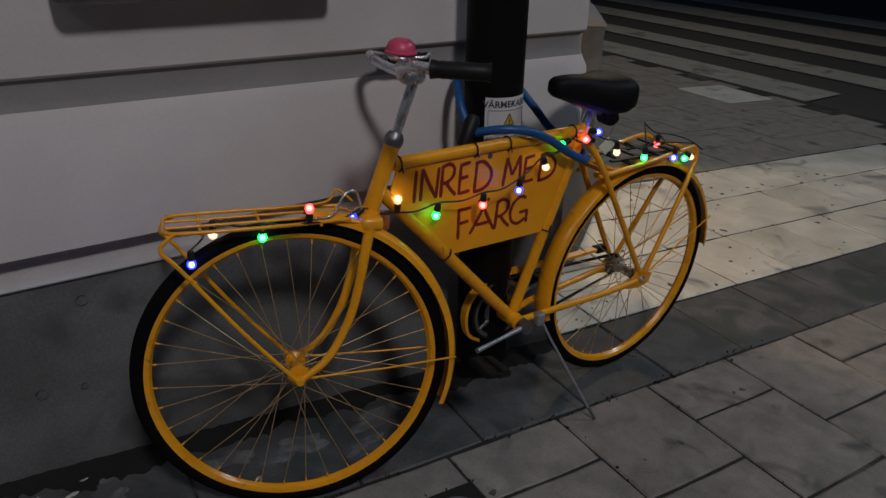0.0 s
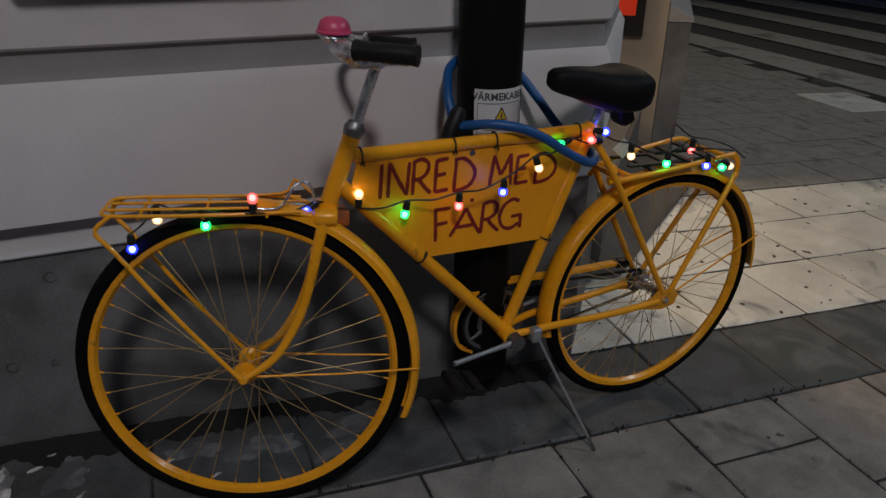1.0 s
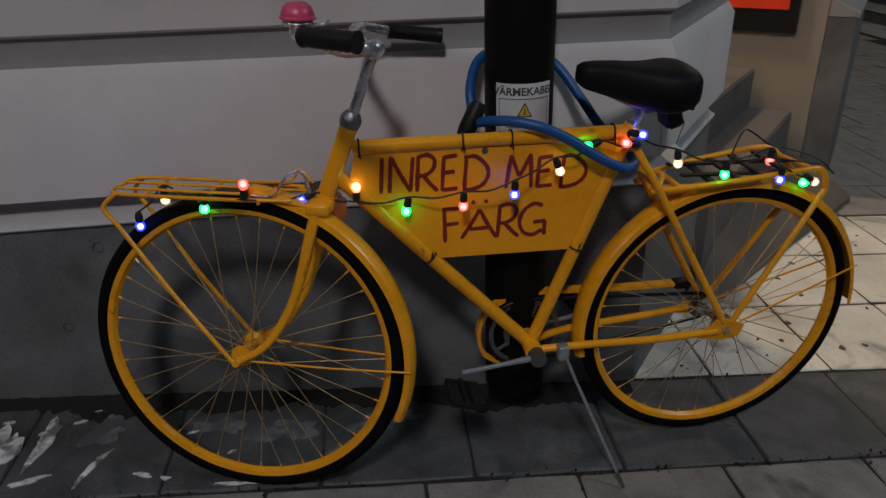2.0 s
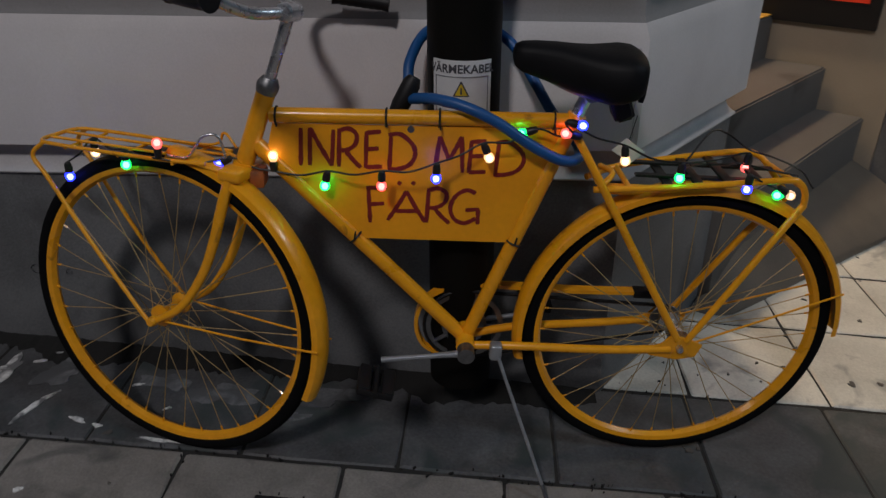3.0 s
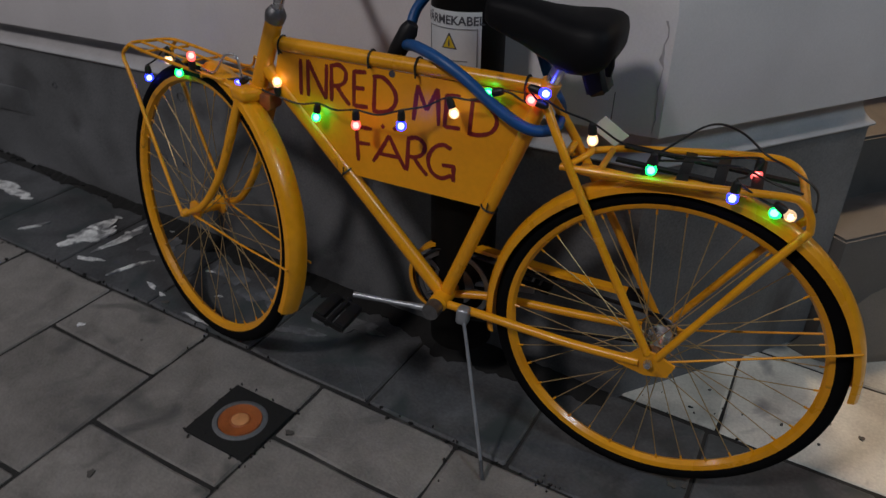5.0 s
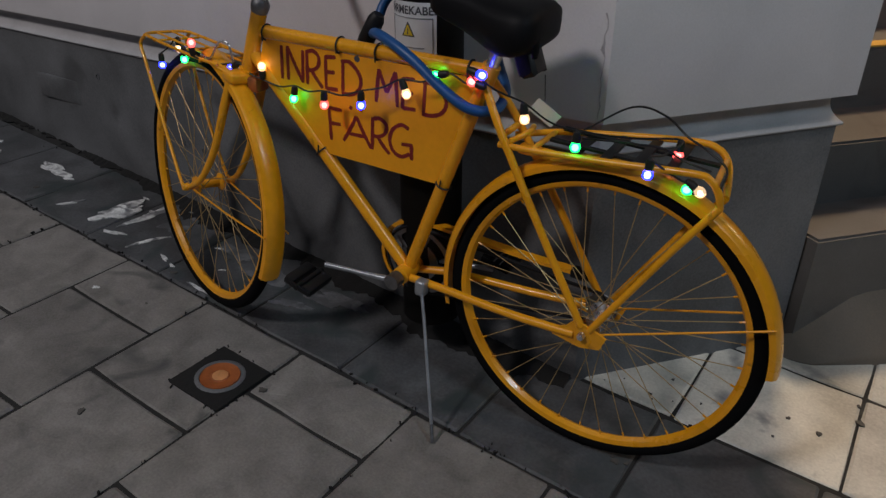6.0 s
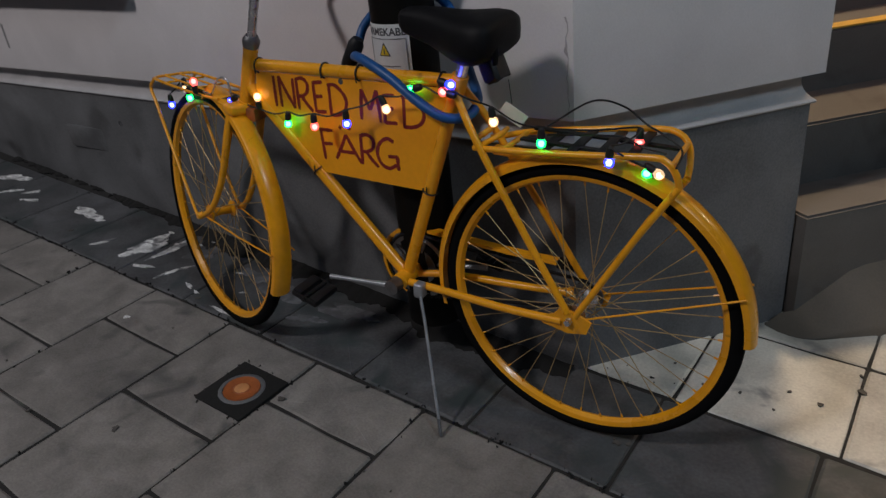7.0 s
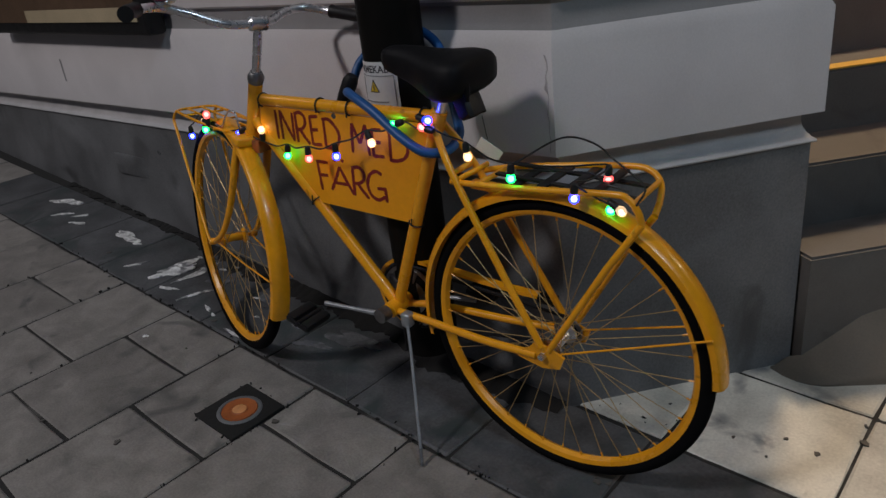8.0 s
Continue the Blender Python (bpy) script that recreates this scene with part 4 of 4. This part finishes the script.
for s in (-1, 1):
    part("carrier_stay", turned(tube(spline([(-0.770, s * RW, RZ), (RF - 0.012, s * (RW + 0.002), RZ - 0.03), (-0.765, s * 0.066, 0.615), (-0.66, s * 0.064, 0.47), (-0.554, s * 0.066, 0.341)], 5), 0.0046), "carrier"), M_YELLOW, fr)
    part("rear_stay", turned(tube([(RB - 0.02, s * RW * 0.85, RZ), (-0.372, s * 0.036, 0.668)], 0.0042), "carrier"), M_YELLOW, fr)
part("spring_clip", turned(tube(spline([(-0.50, -0.048, RZ + 0.006), (-0.455, -0.046, RZ + 0.008), (-0.425, -0.040, RZ + 0.050), (-0.398, -0.030, RZ + 0.052), (-0.385, -0.026, RZ + 0.010)], 6), 0.0028), "carrier"), M_CHROME, fr,
     "bent chrome spring wire")
part("spring_clip", turned(tube(spline([(-0.56, 0.044, RZ + 0.006), (-0.45, 0.044, RZ + 0.012), (-0.425, 0.040, RZ + 0.040), (-0.392, 0.030, RZ + 0.015)], 6), 0.0028), "carrier"), M_YELLOW, fr)

# rear carrier
rr = part("rear_carrier", tube(spline([(0.330, -0.036, 0.680), (0.40, -0.040, 0.687), (0.55, -0.040, 0.702), (0.70, -0.040, 0.721), (0.732, -0.038, 0.716), (0.751, -0.035, 0.693), (0.758, -0.030, 0.665)], 6), 0.0068, sides=12),
          M_YELLOW, bicycle)
part("rail", tube(spline([(0.330, 0.040, 0.676), (0.40, 0.085, 0.684), (0.50, 0.108, 0.696), (0.66, 0.124, 0.716), (0.710, 0.124, 0.713), (0.736, 0.112, 0.694), (0.749, 0.075, 0.672), (0.756, 0.035, 0.658)], 6), 0.0068, sides=12), M_YELLOW, rr)
part("cross_bar", tube([(0.742, -0.036, 0.707), (0.732, 0.116, 0.698)], 0.006), M_YELLOW, rr)
part("cross_bar", tube([(0.40, -0.040, 0.687), (0.40, 0.085, 0.684)], 0.006), M_YELLOW, rr)
part("front_bridge", tube(spline([(0.338, -0.036, 0.682), (0.372, 0.0, 0.702), (0.36, 0.06, 0.694)], 5), 0.006), M_YELLOW, rr)
for x, z in ((0.47, 0.694), (0.53, 0.700), (0.59, 0.705), (0.65, 0.711)):
    part("slat", box((x, -0.034, z - 0.004), (x + 0.020, 0.115, z + 0.002), bevel=0.0015), M_BLACK, rr, "black spring slat")
for y in (0.0, 0.07):
    part("strap", box((0.42, y, 0.697), (0.728, y + 0.014, 0.702)), M_BLACK, rr, "black strap")
part("side_plate", box((0.36, -0.012, 0.660), (0.48, 0.012, 0.678), bevel=0.004), M_YELLOW, rr)
for s, top in ((-1, Vector((0.758, -0.031, 0.667))), (1, Vector((0.756, 0.035, 0.658)))):
    part("carrier_stay", tube([top, Vector((0.700, s * 0.046, 0.570)), Vector((0.580, s * 0.062, 0.345))], 0.0075, sides=12), M_YELLOW, rr)

# painted board tied into the frame
board = thing("sign_board", "yellow board with dark red hand-painted words tied into the frame", "sign", m=BIKE)
OUTLINE = [(-0.300, 0.772), (-0.312, 0.718), (-0.130, 0.533), (0.184, 0.538), (0.266, 0.790)]
bm = prism(OUTLINE, -0.002, 0.002)
bm.transform(Matrix.Rotation(radians(90), 4, "X") @ Matrix.Translation((0, 0, 0.004)))
part("board", bm, M_PANEL, board, smooth=False)
LETTERS = {
    "I": [[(0.5, 1.02), (0.35, -0.02)]],
    "N": [[(0.06, -0.02), (0.10, 1.0)], [(0.10, 1.0), (0.45, 0.55), (0.92, 0.0)], [(0.92, 0.0), (1.0, 0.98)]],
    "R": [[(0.05, 1.0), (0.02, 0.0)], [(0.02, 0.95), (0.45, 1.02), (0.80, 0.88), (0.75, 0.62), (0.40, 0.46), (0.06, 0.44)], [(0.30, 0.46), (0.62, 0.22), (1.0, 0.0)]],
    "E": [[(0.08, 1.0), (0.05, 0.0)], [(0.05, 0.97), (0.9, 1.02)], [(0.05, 0.52), (0.78, 0.56)], [(0.05, 0.02), (1.0, 0.06)]],
    "D": [[(0.10, 1.0), (0.06, 0.0)], [(0.0, 0.97), (0.45, 1.0), (0.90, 0.72), (1.0, 0.42), (0.80, 0.14), (0.40, 0.0), (0.0, -0.02)]],
    "M": [[(0.0, 0.0), (0.12, 1.0)], [(0.12, 1.0), (0.34, 0.62), (0.50, 0.36)], [(0.50, 0.36), (0.72, 0.70), (0.90, 1.02)], [(0.90, 1.02), (1.0, 0.0)]],
    "F": [[(0.10, 0.98), (0.20, 0.0)], [(0.0, 0.98), (0.95, 1.0)], [(0.12, 0.52), (0.85, 0.56)]],
    "A": [[(0.0, 0.0), (0.28, 0.55), (0.48, 1.0)], [(0.48, 1.0), (0.72, 0.50), (1.0, 0.0)], [(0.16, 0.32), (0.82, 0.36)], [(0.26, 1.20), (0.32, 1.30)], [(0.62, 1.22), (0.68, 1.32)]],
    "G": [[(0.86, 0.94), (0.55, 1.02), (0.20, 0.82), (0.05, 0.45), (0.20, 0.10), (0.55, -0.02), (0.92, 0.14)], [(0.56, 0.40), (1.02, 0.44)], [(0.98, 0.46), (1.0, -0.04)]],
}


def brush(strokes, x0, x1, z0, z1, width, seed):
    """Hand-painted strokes as thin raised ribbons."""
    rng = random.Random(seed)
    bm = bmesh.new()
    for st in strokes:
        pts = [Vector((x0 + (x1 - x0) * u, 0, z0 + (z1 - z0) * v)) for u, v in st]
        line = spline(pts, 6) if len(pts) > 2 else [pts[0].lerp(pts[1], i / 6) for i in range(7)]
        n = len(line)
        y = -0.0067 - rng.uniform(0, 0.0004)
        rows = []
        for i, p in enumerate(line):
            d = (line[min(i + 1, n - 1)] - line[max(i - 1, 0)]).normalized()
            side = Vector((-d.z, 0, d.x)) * (width / 2) * (1 + rng.uniform(-0.13, 0.13)) * (0.75 if i in (0, n - 1) else 1.0)
            rows.append([bm.verts.new(q) for q in (p + side + Vector((0, y, 0)), p - side + Vector((0, y, 0)), p - side + Vector((0, y + 0.0012, 0)), p + side + Vector((0, y + 0.0012, 0)))])
        for a, b in zip(rows, rows[1:]):
            for k in range(4):
                bm.faces.new((a[k], a[(k + 1) % 4], b[(k + 1) % 4], b[k]))
        bm.faces.new(rows[0][::-1])
        bm.faces.new(rows[-1])
    return bm


for i, (ch, x0, x1, z0, z1) in enumerate((("I", -0.253, -0.238, 0.690, 0.764), ("N", -0.233, -0.183, 0.691, 0.767), ("R", -0.174, -0.130, 0.690, 0.768), ("E", -0.122, -0.088, 0.690, 0.765),
                                           ("D", -0.077, -0.024, 0.691, 0.763), ("M", 0.016, 0.071, 0.690, 0.763), ("E", 0.082, 0.117, 0.690, 0.757), ("D", 0.133, 0.190, 0.690, 0.758),
                                           ("F", -0.119, -0.076, 0.570, 0.649), ("A", -0.075, 0.002, 0.577, 0.644), ("R", 0.004, 0.052, 0.576, 0.652), ("G", 0.049, 0.110, 0.580, 0.651))):
    part("letter", brush(LETTERS[ch], x0, x1, z0, z1, 0.0086, i), M_LETTER, board, smooth=False)


def tie(c, along, r, tail):
    """A cable tie round a tube, with a loose tail."""
    d = Vector(along).normalized()
    a = d.orthogonal().normalized()
    b = d.cross(a)
    c = Vector(c)
    bm = tube([c + r * (math.cos(q) * a + math.sin(q) * b) for q in [2 * math.pi * k / 20 for k in range(20)]], 0.0021, sides=6, closed=True)
    tube([c + Vector((0, -r, 0)), c + Vector((0.003, -r - 0.002, tail))], 0.0018, bm, sides=6)
    return bm


for c, along, r, tail in (((-0.292, 0, 0.786), (1, 0, 0), 0.0175, -0.016), ((-0.082, 0, 0.794), (1, 0, 0), 0.0175, -0.014), ((0.020, 0, 0.798), (1, 0, 0), 0.0175, -0.018),
                          ((0.240, 0, 0.805), (1, 0, 0), 0.0175, -0.022), ((-0.142, 0, 0.534), (-0.6, 0, 0.6), 0.0185, 0.020), ((0.190, 0, 0.538), (0.3, 0, 0.9), 0.0175, 0.018)):
    part("cable_tie", tie(c, along, r, tail), M_CABLE, board, "black cable tie")
part("board_hole", lathe([(0, 0), (0.007, 0), (0.007, -0.003), (0, -0.003)], 14, Matrix.Translation((-0.034, -0.0065, 0.774)) @ Matrix.Rotation(radians(90), 4, "X")), M_INK, board, "dark round hole")

# cable lock
lock = thing("cable_lock", "thick blue cable lock looped round the pole and the frame", "lock", m=SLOPE)
part("cable", tube(spline([(-0.040, 0.060, 0.815), (0.010, 0.010, 0.832), (0.070, -0.018, 0.828), (0.130, -0.026, 0.805), (0.200, -0.030, 0.765), (0.262, -0.024, 0.737), (0.300, 0.010, 0.735), (0.292, 0.065, 0.755),
                           (0.250, 0.108, 0.790), (0.205, 0.140, 0.850), (0.150, 0.185, 0.915), (0.062, 0.209, 0.945), (-0.015, 0.180, 0.925), (-0.046, 0.120, 0.880), (-0.048, 0.085, 0.835)], 8), 0.0108, sides=14), M_BLUE, lock)
part("lock_body", tube([(-0.070, 0.060, 0.785), (-0.060, 0.064, 0.80), (-0.040, 0.070, 0.842), (-0.034, 0.072, 0.855)], 0.02, sides=14, radii=[0.014, 0.019, 0.019, 0.013]), M_BLACK, lock, "black lock body")

# string of coloured lights
lights = thing("light_string", "string of small coloured bulbs on a black cable", "string lights", m=SLOPE)
BULBS = [("blue", (-0.740, 0.036, 0.611), 0), ("white", (-0.688, 0.056, 0.660), 0), ("green", (-0.602, 0.001, 0.660), 0), ("red", (-0.516, -0.041, 0.727), 180), ("blue", (-0.409, -0.020, 0.682), 60),
         ("white", (-0.298, -0.026, 0.710), 180), ("green", (-0.197, -0.032, 0.656), 10), ("red", (-0.083, -0.058, 0.674), 0), ("blue", (0.021, -0.061, 0.698), 0), ("white", (0.120, -0.038, 0.738), -25),
         ("green", (0.177, -0.022, 0.785), 70), ("red", (0.261, -0.022, 0.791), 100), ("blue", (0.289, -0.034, 0.812), -80), ("white", (0.382, -0.024, 0.744), -10), ("green", (0.491, -0.028, 0.718), 0),
         ("red", (0.654, 0.070, 0.712), 0), ("blue", (0.629, -0.020, 0.700), 0), ("green", (0.698, -0.005, 0.686), 80), ("white", (0.722, -0.008, 0.689), -60)]
ends = []
for colour, c, lean in BULBS:
    m = Matrix.Translation(c) @ Matrix.Rotation(radians(lean), 4, "Y")
    bulb = part("bulb", lathe([(0, -0.0098), (0.0043, -0.0088), (0.0079, -0.0060), (0.0098, -0.001), (0.0092, 0.0045), (0.0064, 0.0100), (0.0060, 0.0130)], 18, m), M_BULB[colour], lights, "glowing " + colour + " bulb")
    part("filament", lathe([(0, -0.0072), (0.0046, -0.0052), (0.0064, 0.0), (0.0046, 0.0046), (0, 0.0064)], 14, m), M_CORE[colour], bulb)
    part("socket", lathe([(0.0062, 0.0105), (0.0076, 0.011), (0.0078, 0.021), (0.0062, 0.030), (0.0028, 0.033), (0, 0.033)], 16, m), M_CABLE, bulb, "black socket")
    ends.append(m @ Vector((0, 0, 0.032)))
way = []
for i, e in enumerate(ends):
    way.append(e)
    if i < len(ends) - 1:
        mid = e.lerp(ends[i + 1], 0.5)
        way.append(mid + Vector((0, 0.004 * (i % 3 - 1), -0.006 - 0.004 * (i % 2))))
part("cable", tube(spline(way, 6), 0.0021, sides=6), M_CABLE, lights)
part("cable", tube(spline([(0.50, -0.02, 0.752), (0.56, 0.05, 0.79), (0.61, 0.09, 0.775), (0.66, 0.09, 0.745), (0.70, 0.06, 0.742), (0.748, 0.03, 0.728), (0.755, -0.02, 0.712)], 7), 0.0021, sides=6), M_CABLE, lights)
part("cable", tube(spline([(0.50, -0.02, 0.735), (0.54, 0.03, 0.725), (0.59, 0.02, 0.735), (0.63, 0.05, 0.728), (0.68, 0.0, 0.735), (0.73, 0.0, 0.728)], 7), 0.0021, sides=6), M_CABLE, lights)

tag = thing("paper_tag", "small pale paper tag hanging on a string from the saddle", "tag", m=SLOPE)
bm = box((-0.019, -0.0006, -0.028), (0.019, 0.0006, 0.028))
bm.transform(Matrix.Translation((0.398, 0.030, 0.746)) @ pose(0, 0, 0, 30, -50, -20))
part("card", bm, M_PAPER, tag, smooth=False)
part("string", tube([(0.396, 0.028, 0.770), (0.398, 0.010, 0.825)], 0.0009, sides=5), M_CABLE, tag)
